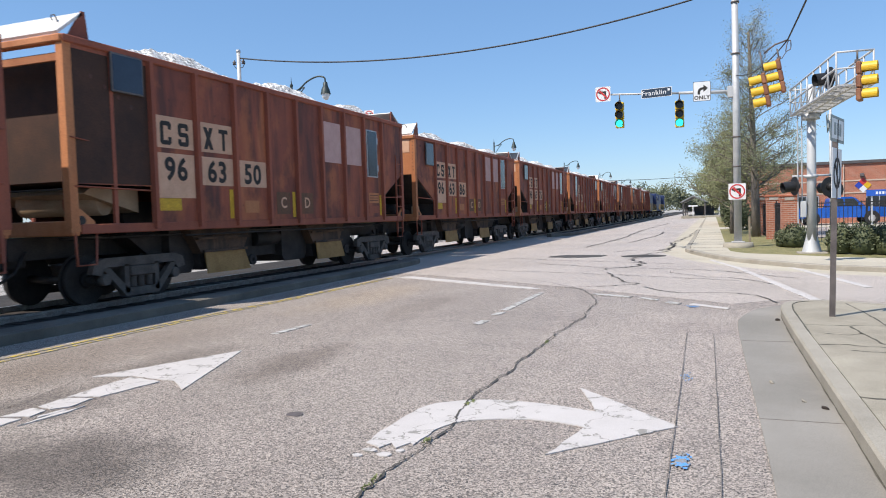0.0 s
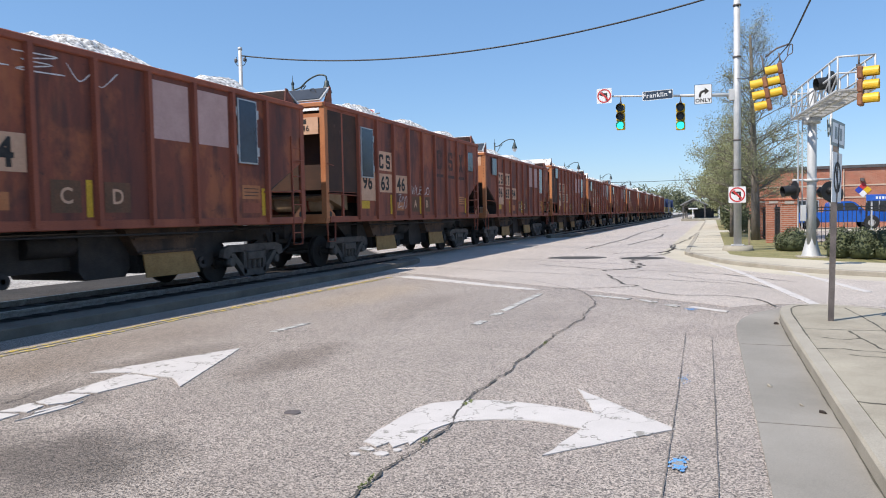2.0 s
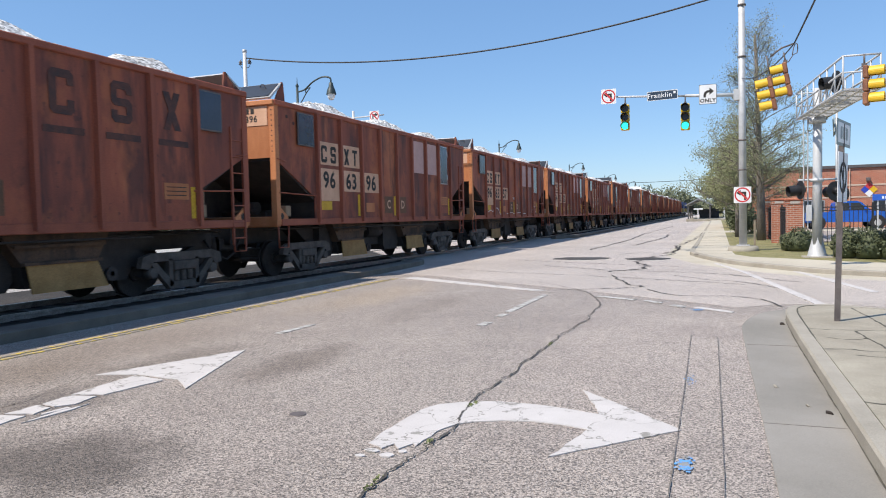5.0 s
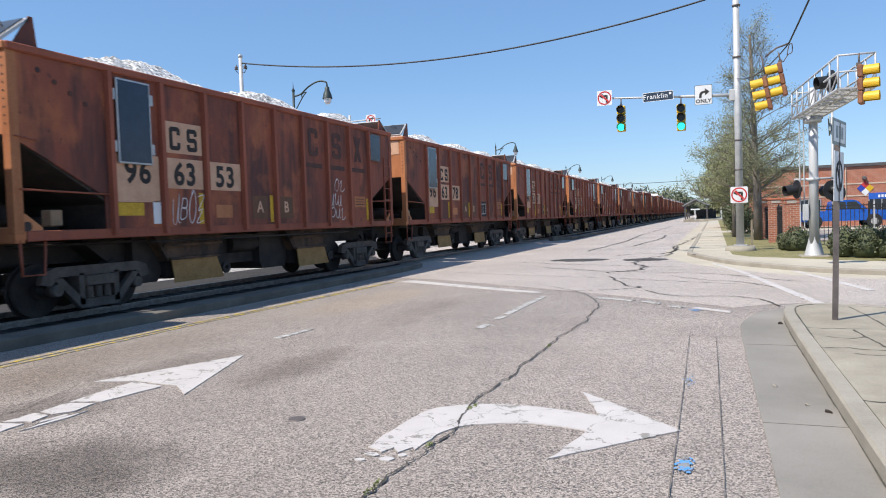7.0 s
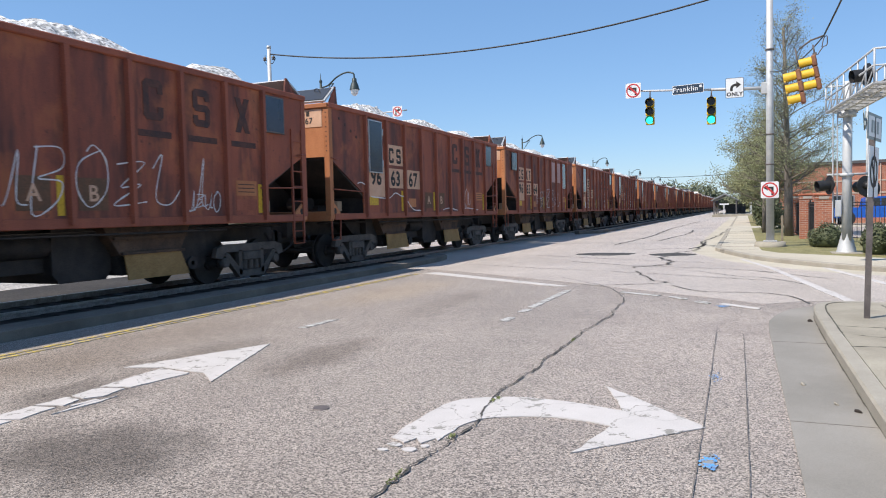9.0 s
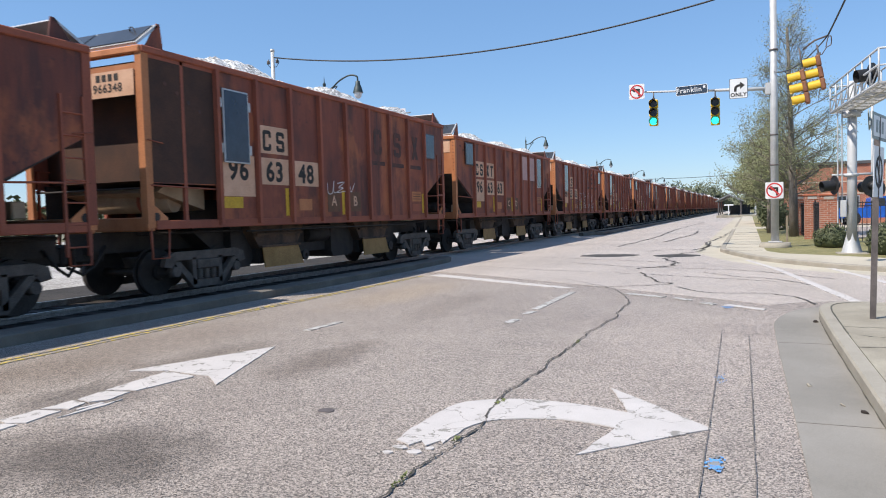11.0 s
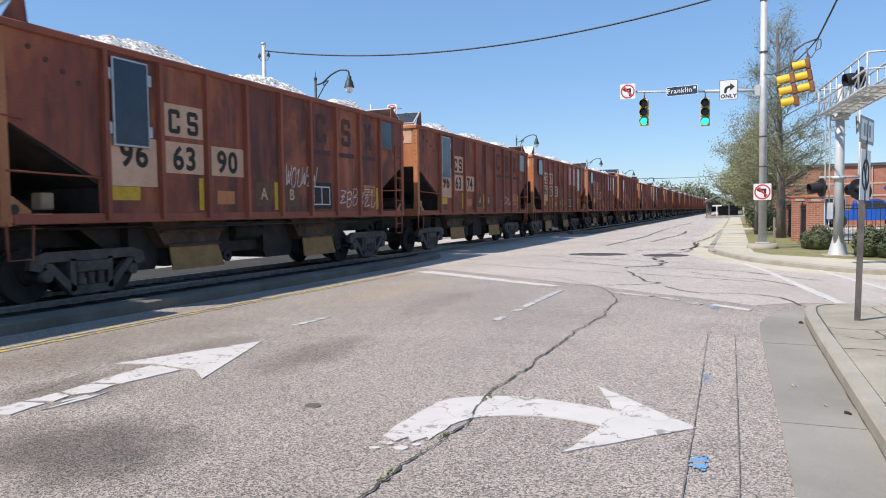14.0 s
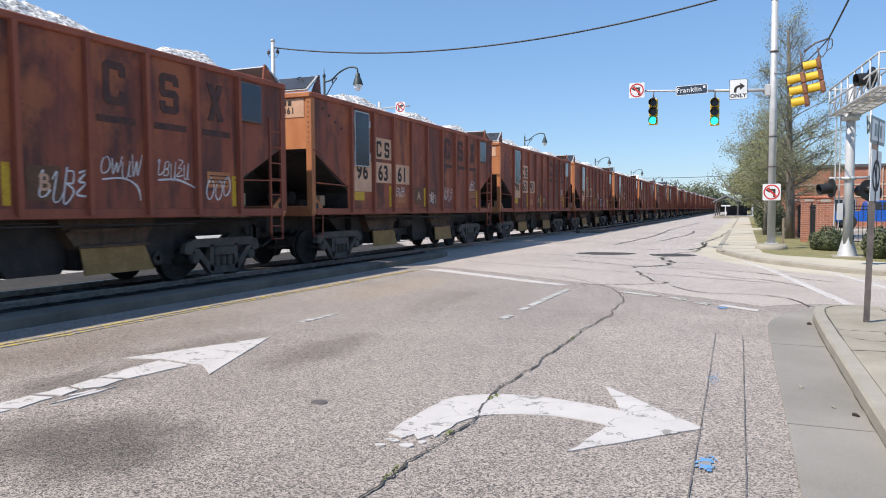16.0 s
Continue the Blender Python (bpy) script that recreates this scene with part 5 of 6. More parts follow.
def no_turn_sign(at, left=True, size=0.61, arrow=True):
    sg = thing("no_turn_sign", "square white no-turn sign with a red ring and bar", "road sign", "turn signs", at=at)
    plate(sg, "plate", size, size, SIGN_WHITE)
    s = -1 if left else 1
    k = size / 0.61
    m = M().prism([(s * -0.10 * k, -0.15 * k), (s * -0.04 * k, -0.15 * k), (s * -0.04 * k, 0.03 * k), (s * 0.05 * k, 0.03 * k), (s * 0.05 * k, -0.02 * k), (s * 0.17 * k, 0.06 * k), (s * 0.05 * k, 0.14 * k), (s * 0.05 * k, 0.09 * k), (s * -0.10 * k, 0.09 * k)], "y", -0.007, -0.003)
    m.turn(Matrix.Diagonal((1.3, 1, 1.3, 1)))
    part("turn_symbol", m, BLACK_INK, sg)
    part("red_ring", ring(M(), (0, 0), 0.23 * k, 0.28 * k, -0.009, -0.003), SIGN_RED, sg)
    d = 0.15 * k
    part("red_bar", M().prism([(s * -d + 0.025 * k, d + 0.025 * k), (s * -d - 0.025 * k, d - 0.025 * k), (s * d - 0.025 * k, -d - 0.025 * k), (s * d + 0.025 * k, -d + 0.025 * k)] if not left else [(-d - 0.025 * k, d - 0.025 * k), (-d + 0.025 * k, d + 0.025 * k), (d + 0.025 * k, -d + 0.025 * k), (d - 0.025 * k, -d - 0.025 * k)], "y", -0.011, -0.004), SIGN_RED, sg)
    return sg


MX, MY = 0.92, 30.5
mast = thing("signal_mast", "tall pale steel traffic signal pole with a mast arm", "signal pole")
part("pole", M().cyl((MX, MY, -0.09), (MX - 0.02, MY, 10.6), 0.15, 0.115, 20), GALV, mast)
part("footing", M().cyl((MX, MY, -0.2), (MX, MY, 0.1), 0.62, 0.55, 12), CONCRETE, mast, "round concrete footing")
part("base_plate", M().box(MX - 0.24, MY - 0.24, 0.1, MX + 0.24, MY + 0.24, 0.15, 0.01), GALV, mast)
for z in (3.05, 4.2, 7.42, 9.4):
    part("band", M().cyl((MX - 0.01, MY, z), (MX - 0.01, MY, z + 0.06), 0.155, n=18), DARK_STEEL, mast)
part("arm_bracket", M().box(MX - 0.32, MY - 0.1, 5.78, MX - 0.1, MY + 0.1, 6.22, 0.02), GALV, mast)
part("arm", M().cyl((MX - 0.1, MY, 6.0), (-1.2, MY, 6.12), 0.07, 0.055, 14).cyl((-1.2, MY, 6.12), (-4.5, MY, 6.34), 0.045, 0.035, 12), GALV, mast)


HOUSING = mat("brown_signal_housing", (0.16, 0.06, 0.03), (0.30, 0.13, 0.06), 4, 0.6)


def signal(at, label, lit=True, hang=0.85):
    """A three-section head that faces -y."""
    sg = thing("traffic_signal", label, "traffic light", "traffic lights", at=at)
    for k in range(3):
        z = 0.355 * (1 - k)
        sec = part("section", M().box(-0.17, -0.02, z - 0.17, 0.17, 0.2 if lit else 0.12, z + 0.17, 0.03), SIGNAL_YELLOW if lit else HOUSING, sg)
        part("lens", M().cyl((0, -0.012, z), (0, -0.026, z), 0.145, 0.14, 20), LENS_GREEN if lit and k == 2 else LENS_DARK, sec, "lit green lens" if lit and k == 2 else "")
        v = M()
        n = 16
        arc = [(math.cos(radians(-35 + 250 * i / n)), math.sin(radians(-35 + 250 * i / n))) for i in range(n + 1)]
        v.prism([(0.157 * x, z + 0.157 * y) for x, y in arc] + [(0.148 * x, z + 0.148 * y) for x, y in reversed(arc)], "y", -0.3 if lit else -0.38, -0.015)
        part("visor", v, SIGNAL_YELLOW if not lit else BLACK_IRON, sec)
    part("hanger", M().cyl((0, 0.1, 0.52), (0, 0.1, hang), 0.025, n=8).box(-0.05, 0.04, 0.52, 0.05, 0.16, 0.6), DARK_STEEL, sg)
    return sg


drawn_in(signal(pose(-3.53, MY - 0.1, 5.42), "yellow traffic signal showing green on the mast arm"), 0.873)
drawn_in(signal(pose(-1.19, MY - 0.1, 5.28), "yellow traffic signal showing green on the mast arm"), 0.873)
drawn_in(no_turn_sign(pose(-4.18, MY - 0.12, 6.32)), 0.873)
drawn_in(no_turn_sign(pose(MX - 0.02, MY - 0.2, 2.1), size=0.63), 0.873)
st = thing("street_sign", "dark blue street name sign on the mast arm", "street sign", at=pose(-2.06, MY - 0.1, 6.2, 0, -1.5, 0))
plate(st, "plate", 1.15, 0.33, SIGN_BLUE)
plate(st, "border", 1.19, 0.37, SIGN_WHITE, y=0.004)
me = glyphs("Franklin", 0.265, 0.003)
me.materials.clear()
me.materials.append(SIGN_WHITE)
part("street_name", me, None, st, at=pose(-0.1, -0.006, 0.0, 90, 0, 0))
part("suffix_bar", M().box(0.43, -0.007, 0.03, 0.52, -0.004, 0.12), SIGN_WHITE, st)
on = thing("right_turn_only_sign", "white turn-only sign with a black curved arrow on the mast arm", "road sign", at=pose(-0.34, MY - 0.1, 6.1))
plate(on, "plate", 0.62, 0.74, SIGN_WHITE)
plate(on, "border", 0.65, 0.77, BLACK_INK, y=0.004)
oa = smooth_line([(-0.16, -0.12), (-0.15, 0.03), (-0.07, 0.13), (0.06, 0.16)], 4)
oi = smooth_line([(-0.07, -0.12), (-0.06, -0.01), (-0.02, 0.05), (0.06, 0.07)], 4)
part("turn_symbol", M().prism(oa + [(0.06, 0.25), (0.23, 0.11), (0.06, -0.03)] + oi[::-1], "y", -0.008, -0.003), BLACK_INK, on)
me = glyphs("ONLY", 0.2, 0.008)
me.materials.clear()
me.materials.append(BLACK_INK)
part("word", me, None, on, at=pose(0, -0.006, -0.25, 90, 0, 0))
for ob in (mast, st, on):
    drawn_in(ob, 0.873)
no_turn_sign(pose(-18.7, 38.05, 7.5), left=False, size=0.62)
ap = thing("sign_arm_pole", "slim grey pole with a short sign arm beyond the track", "pole")
part("pole", M().cyl((-20.1, 38.1, -0.1), (-20.1, 38.1, 7.9), 0.09, 0.07, 12), GALV, ap)
part("arm", M().cyl((-20.1, 38.1, 7.5), (-18.1, 38.1, 7.55), 0.04, n=8), GALV, ap)


# ---- wires and hanging signals ----
def wire(name, a, b, sag, r, label, n=24):
    pts = []
    for i in range(n + 1):
        t = i / n
        p = Vector(a).lerp(Vector(b), t)
        pts.append((p.x, p.y, p.z - 4 * sag * t * (1 - t)))
    return tagged(part(name, M().tube(pts, r, 6), BLACK_IRON), label, "cable")


wire("overhead_cable", (-20.3, 28, 9.05), (0.8, 26.5, 8.92), 1.02, 0.03, "black overhead cable sagging across the tracks", 40)
wire("overhead_cable", (-40, 150, 8.9), (6, 165, 8.9), 1.0, 0.05, "thin black cable far along the street")
wire("span_wire", (0.8, 26.5, 5.95), (1.62, 18.0, 5.2), 0.25, 0.016, "black span wire carrying signals")
wire("span_wire", (1.62, 18.0, 5.2), (2.6, 0.5, 8.2), 0.3, 0.018, "black span wire carrying signals")
sg = resized(signal(pose(1.13, 18.0, 4.12, 10, 0, -93), "yellow signal head hanging from a span wire", lit=False, hang=1.2), 0.72)
part("yoke", M().tube([(1.13, 18.0, 4.95), (1.35, 18.0, 5.12), (1.62, 18.0, 5.2)], 0.02).turn(sg.matrix_basis.inverted()), DARK_STEEL, sg)
sg = resized(signal(pose(1.44, 18.02, 4.41, 10, 0, -93), "yellow signal head hanging from a span wire", lit=False), 0.72)
part("cable_bundle", M().tube(smooth_line([(1.5, 18.02, 4.8), (1.6, 18.0, 4.95), (1.68, 18.0, 5.0), (1.68, 18.0, 5.18), (1.62, 18.0, 5.15), (1.58, 18.0, 4.95)], 4), 0.011).turn(sg.matrix_basis.inverted()), DARK_STEEL, sg)


fp = thing("utility_pole", "slim grey steel utility pole beyond the tracks", "utility pole")
part("pole", M().cyl((-20.3, 28, -0.1), (-20.3, 28, 9.35), 0.12, 0.085, 14), GALV, fp)
part("cap", M().cyl((-20.3, 28, 9.3), (-20.3, 28, 9.42), 0.1, n=12), GALV, fp)
for s in (-1, 1):
    part("insulator", M().lathe([(0.01, 0), (0.09, 0.03), (0.05, 0.08), (0.09, 0.12), (0.02, 0.2)], (-20.3 + s * 0.24, 28, 8.75), 10), DARK_STEEL, fp)
part("cable_loop", M().tube([(-20.05, 28, 9.0), (-19.95, 28, 8.8), (-20.1, 28, 8.6), (-20.45, 28, 8.6), (-20.62, 28, 8.8), (-20.5, 28, 9.0)], 0.015), BLACK_IRON, fp)


copy_thing(fp, pose(-19.7, 122, -0.1))
copy_thing(fp, pose(26.3, 137, -0.1))


# ---- street lamps beyond the track ----
def street_lamp():
    sl = thing("street_lamp", "dark green street lamp with a scrolled arm and bell lantern", "street lamp", "street lamps beyond the track")
    part("pole", M().cyl((0, 0, -0.1), (0, 0, 7.1), 0.085, 0.05, 14), LAMP_GREEN, sl)
    part("base", M().lathe([(0.24, 0), (0.24, 0.3), (0.14, 0.5), (0.1, 0.9)], n=14), LAMP_GREEN, sl)
    part("finial", M().lathe([(0.06, 7.05), (0.07, 7.12), (0.02, 7.2), (0.005, 7.45)], n=10), LAMP_GREEN, sl)
    part("arm", M().tube(smooth_line([(0, 0, 6.85), (0.35, 0, 6.92), (0.75, 0, 7.2), (1.2, 0, 7.36), (1.55, 0, 7.3), (1.6, 0, 7.12)], 4), 0.035, 8), LAMP_GREEN, sl)
    part("scroll", M().tube(smooth_line([(0.02, 0, 6.2), (0.2, 0, 6.45), (0.45, 0, 6.8), (0.62, 0, 6.98), (0.42, 0, 6.92), (0.4, 0, 6.78)], 4), 0.022, 6), LAMP_GREEN, sl)
    la = part("lantern", M().lathe([(0.03, 7.12), (0.09, 7.08), (0.1, 6.95), (0.16, 6.82), (0.2, 6.66), (0.21, 6.62)], (1.6, 0, 0), 16), LAMP_GREEN, sl)
    part("globe", M().lathe([(0.16, 6.63), (0.15, 6.5), (0.08, 6.4), (0.01, 6.38)], (1.6, 0, 0), 14), SIGN_WHITE, la, "frosted glass globe")
    return sl


lamp = street_lamp()
lamp.matrix_basis = pose(-16.3, 26.0, 0)
for y in (54.5, 83, 111, 139, 168):
    copy_thing(lamp, pose(-16.0, y, 0))

# ---- near sign post ----
sp = drawn_in(thing("sign_post", "dark steel sign post with two signs seen edge-on", "sign post", at=pose(1.5, 10.9, 0.118, 0, 1.2, 0)), 0.906)
m = M()
m.box(-0.035, -0.02, -0.16, 0.035, -0.012, 2.5).box(-0.035, -0.012, -0.16, -0.028, 0.02, 2.5).box(0.028, -0.012, -0.16, 0.035, 0.02, 2.5)
part("post", m, DARK_STEEL, sp)
tp = part("arrow_plate", M().box(0.02, -0.42, 2.2, 0.026, 0.42, 2.54), SIGN_BACK, sp, "grey-green sign seen at a sharp angle", at=pose(0, 0, 0, 0, 0, -19))
part("arrow_face", M().box(0.0265, -0.36, 2.24, 0.0295, 0.36, 2.5), SIGN_WHITE, tp)
for k in range(3):
    part("word_bar", M().box(0.03, -0.22 + k * 0.16, 2.29, 0.033, -0.12 + k * 0.16, 2.45), SIGN_BACK, tp)
lp = part("turn_plate", M().box(0.02, -0.29, 1.46, 0.026, 0.29, 2.12), SIGN_WHITE, sp, "white prohibition sign seen at a sharp angle", at=pose(0, 0, 0, 0, 0, -19))
m = ring(M(), (0, 0), 0.165, 0.21, 0, 0.003)
m.turn(pose(0.032, 0, 1.79, 0, 0, 90))
part("ring_symbol", m, BLACK_INK, lp)
part("bar_symbol", M().prism([(-0.14, 1.9), (-0.1, 1.92), (0.14, 1.62), (0.1, 1.6)], "x", 0.027, 0.033), BLACK_INK, lp)

# ---- railway crossing gantry ----
GX, GY = 2.96, 25.7
ga = thing("crossing_gantry", "white steel railway crossing cantilever with a railed walkway", "gantry")
part("pole", M().cyl((GX, GY, -0.05), (GX + 0.02, GY, 5.3), 0.145, 0.13, 20), WHITE_STEEL, ga)
part("base_skirt", M().lathe([(0.3, -0.03), (0.28, 0.03), (0.16, 0.5), (0.145, 0.58)], (GX, GY, 0), 4), WHITE_STEEL, ga)
part("footing", M().box(GX - 0.42, GY - 0.42, -0.15, GX + 0.42, GY + 0.42, -0.02, 0.02), CONCRETE, ga)
A0, A1 = Vector((GX - 0.12, GY + 0.55, 4.42)), Vector((3.37, 20.6, 4.46))
ax = (A1 - A0).normalized()
side = Vector((-ax.y, ax.x, 0)) * -1
wd = 0.42
for k in range(34):
    p = A0.lerp(A1, k / 33)
    part("grating_slat", M().cyl(p - side * wd, p + side * wd, 0.03, n=4), GALV, ga)
for s in (-0.95, 0.0, 0.95):
    part("walkway_beam", M().cyl(A0 + side * wd * s, A1 + side * wd * s, 0.05, n=4), GALV, ga)
n = 7
for s in (-1, 1):
    ch = M()
    for z in (4.42, 4.85, 5.25):
        ch.cyl(A0 + side * wd * s + Vector((0, 0, z - 4.42)), A1 + side * wd * s + Vector((0, 0, z - 4.42)), 0.028, n=8)
    part("rail", ch, WHITE_STEEL, ga)
    for k in range(n + 1):
        p = A0.lerp(A1, k / n) + side * wd * s
        part("rail_post", M().cyl(p, p + Vector((0, 0, 0.83)), 0.024, n=8), WHITE_STEEL, ga)
    for k in range(n):
        p, r = A0.lerp(A1, k / n) + side * wd * s, A0.lerp(A1, (k + 1) / n) + side * wd * s
        part("diagonal", M().cyl(p - Vector((0, 0, 0.02)), r + Vector((0, 0, 0.4)), 0.016, n=6), WHITE_STEEL, ga)
for k in range(10):
    p = A0.lerp(A1, k / 9.0)
    r = A0.lerp(A1, min(1, (k + 1) / 9.0))
    part("cross_brace", M().cyl(p - side * wd - Vector((0, 0, 0.03)), r + side * wd - Vector((0, 0, 0.03)), 0.018, n=6), GALV, ga)
for p in (A0, A1):
    part("end_rail", M().cyl(p - side * wd + Vector((0, 0, 0.83)), p + side * wd + Vector((0, 0, 0.83)), 0.026, n=8).cyl(p - side * wd + Vector((0, 0, 0.42)), p + side * wd + Vector((0, 0, 0.42)), 0.022, n=8), WHITE_STEEL, ga)
lad = M()
for dx in (-0.34, -0.22):
    lad.cyl((GX + dx - 0.05, GY - 0.05, 0.9), (GX + dx - 0.05, GY - 0.05, 4.4), 0.02, n=6)
part("conduit", lad, WHITE_STEEL, ga)
part("control_box", M().box(GX - 0.32, GY - 0.18, 1.1, GX - 0.16, GY + 0.1, 1.62, 0.01), WHITE_STEEL, ga, "small white control box")
part("pole_collar", M().cyl((GX, GY, 2.35), (GX, GY, 2.45), 0.2, n=18), WHITE_STEEL, ga)
part("pole_collar", M().cyl((GX, GY, 4.2), (GX, GY, 4.36), 0.26, n=18), WHITE_STEEL, ga)


def flasher(at):
    f = thing("crossing_flasher", "black hooded crossing flasher lamp with round backing disc", "signal lamp", "crossing flashers", at=at)
    part("disc", M().cyl((0, 0, 0), (0, 0.02, 0), 0.3, n=24), BLACK_IRON, f)
    part("hood", M().cyl((0, 0, 0), (0, -0.38, -0.04), 0.16, 0.17, 16, caps=False), BLACK_IRON, f)
    part("lens", M().cyl((0, -0.01, 0), (0, -0.03, 0), 0.14, n=16), SIGN_RED, f)
    part("housing", M().cyl((0, 0.02, 0), (0, 0.16, 0), 0.13, 0.08, 14), BLACK_IRON, f)
    return f


drawn_in(flasher(pose(GX - 0.5, GY - 0.1, 2.1, 0, 0, -70)), 0.893)
drawn_in(flasher(pose(GX + 0.5, GY - 0.1, 2.05, 0, 0, -150)), 0.893)
drawn_in(flasher(pose(GX + 0.66, GY + 0.15, 1.95, 0, 0, 200)), 0.893)
part("lamp_bar", M().cyl((GX - 0.55, GY, 2.42), (GX + 0.6, GY, 2.42), 0.035, n=8), WHITE_STEEL, ga)
pm = A0.lerp(A1, 0.62)
drawn_in(flasher(pose(pm.x - 0.1, pm.y, 5.0, 0, 0, -75)), 0.893)
drawn_in(flasher(pose(pm.x - 0.15, pm.y - 0.55, 4.92, 0, 0, -75)), 0.893)
resized(signal(pose(3.08, 18.05, 4.15, 0, 0, 72), "yellow signal head on the end of the crossing gantry", lit=False), 0.81)
part("signal_bracket", M().cyl((3.37, 20.6, 4.95), (3.46, 20.25, 4.95), 0.03, n=8), WHITE_STEEL, ga)
drawn_in(ga, 0.893)
cb = thing("crossbuck_post", "slim post with a railway crossbuck seen edge-on", "crossing sign")
part("post", M().cyl((4.65, 34, 0.1), (4.65, 34, 5.6), 0.05, n=10), GALV, cb)
part("board", M().box(-0.06, -0.5, -0.09, 0.0, 0.5, 0.09), SIGN_BACK, cb, at=pose(4.6, 33.95, 4.9, 40, 0, -10))
part("board", M().box(-0.1, -0.5, -0.09, -0.06, 0.5, 0.09), SIGN_BACK, cb, at=pose(4.6, 33.95, 4.9, -40, 0, -10))
part("side_arm", M().box(3.6, 33.95, 5.2, 4.3, 34.0, 5.3), BLACK_IRON, cb)


# ---- brick piers, fence, hedges ----
def brick_wall_mat(name, c1, c2, mortar, scale):
    ma = mat(name, c1, c2, 6, 0.88, 0, 0.2, 60, 0.2)
    nt = ma.node_tree
    nd, ln = nt.nodes, nt.links.new
    bs = nd["Principled BSDF"]
    tc, br, cx, sx = nd.new("ShaderNodeTexCoord"), nd.new("ShaderNodeTexBrick"), nd.new("ShaderNodeCombineXYZ"), nd.new("ShaderNodeSeparateXYZ")
    ln(tc.outputs["Object"], sx.inputs[0])
    ad = nd.new("ShaderNodeMath")
    ln(sx.outputs[0], ad.inputs[0])
    ln(sx.outputs[1], ad.inputs[1])
    ln(ad.outputs[0], cx.inputs[0])
    ln(sx.outputs[2], cx.inputs[1])
    ln(cx.outputs[0], br.inputs["Vector"])
    br.inputs["Scale"].default_value = scale
    br.inputs["Brick Width"].default_value, br.inputs["Row Height"].default_value, br.inputs["Mortar Size"].default_value = 0.21, 0.075, 0.008
    src = bs.inputs["Base Color"].links[0].from_socket
    ln(src, br.inputs["Color1"])
    hs = nd.new("ShaderNodeHueSaturation")
    hs.inputs["Value"].default_value = 0.75
    ln(src, hs.inputs["Color"])
    ln(hs.outputs[0], br.inputs["Color2"])
    br.inputs["Mortar"].default_value = (*mortar, 1)
    ln(br.outputs["Color"], bs.inputs["Base Color"])
    return ma


PIER_BRICK = brick_wall_mat("pier_brick", (0.36, 0.11, 0.06), (0.46, 0.16, 0.09), (0.40, 0.33, 0.27), 1.0)


def pier(x, y, w, h):
    p = thing("brick_pier", "square red brick gate pier with a corbelled cap", "brick pier", "brick piers of the fence", at=pose(x, y, 0.1))
    part("shaft", M().box(-w / 2, -w / 2, 0, w / 2, w / 2, h - 0.22), PIER_BRICK, p)
    part("soldier_course", M().box(-w / 2 - 0.02, -w / 2 - 0.02, h - 0.22, w / 2 + 0.02, w / 2 + 0.02, h - 0.08), PIER_BRICK, p)
    part("cap", M().box(-w / 2 - 0.05, -w / 2 - 0.05, h - 0.08, w / 2 + 0.05, w / 2 + 0.05, h, 0.015), BRICK, p)
    part("recess", M().box(-0.16, -w / 2 - 0.024, h - 0.2, 0.16, -w / 2 - 0.02, h - 0.1), MORTAR, p)


pier(2.66, 29.7, 0.54, 1.8)
pier(2.36, 33.0, 0.52, 1.85)
pier(2.2, 37.5, 0.55, 1.9)


def fence(a, b, h, label):
    f = thing("iron_fence", label, "fence", "iron fences")
    a, b = Vector((*a, 0.1)), Vector((*b, 0.1))
    ln = (b - a).length
    ang = math.degrees(math.atan2(b.y - a.y, b.x - a.x))
    f.matrix_basis = pose(a.x, a.y, a.z, 0, 0, ang)
    for z in (0.15, h - 0.2, h - 0.08):
        part("fence_rail", M().box(0, -0.018, z, ln, 0.018, z + 0.035), BLACK_IRON, f)
    pk = M().box(-0.011, -0.011, 0.05, 0.011, 0.011, h).mesh("picket")
    pk.materials.append(BLACK_IRON)
    for i in range(int(ln / 0.14)):
        part("picket", pk, BLACK_IRON, f, at=pose(0.07 + i * 0.14, 0, 0))
    pm_ = M().box(-0.03, -0.03, 0, 0.03, 0.03, h + 0.08).mesh("fence_post")
    pm_.materials.append(BLACK_IRON)
    for i in range(int(ln / 2.2) + 1):
        part("fence_post", pm_, BLACK_IRON, f, at=pose(i * 2.2, 0, 0))


fence((2.98, 29.7), (14.5, 27.5), 1.5, "black iron picket fence beside the hedge")
fence((2.58, 30.0), (2.4, 32.7), 1.5, "black iron fence between brick piers")
fence((2.34, 33.3), (2.22, 37.2), 1.5, "black iron fence between brick piers")


def leaves(m, c, r, count, size, seed, shell=0.55, flat=1.0):
    rg = random.Random(seed)
    for _ in range(count):
        d = Vector((rg.gauss(0, 1), rg.gauss(0, 1), rg.gauss(0, 1))).normalized() * (rg.uniform(shell, 1.0))
        d *= 1 + 0.25 * noise.noise(d * 2.3 + Vector((seed, 0, 0)))
        p = Vector((c[0] + d.x * r[0], c[1] + d.y * r[1], c[2] + d.z * r[2]))
        u = Vector((rg.gauss(0, 1), rg.gauss(0, 1), rg.gauss(0, 1))).normalized()
        w = u.orthogonal().normalized() * size * rg.uniform(0.3, 0.6)
        u *= size * rg.uniform(0.6, 1.2)
        m.face([p - u, p + w, p + u, p - w])


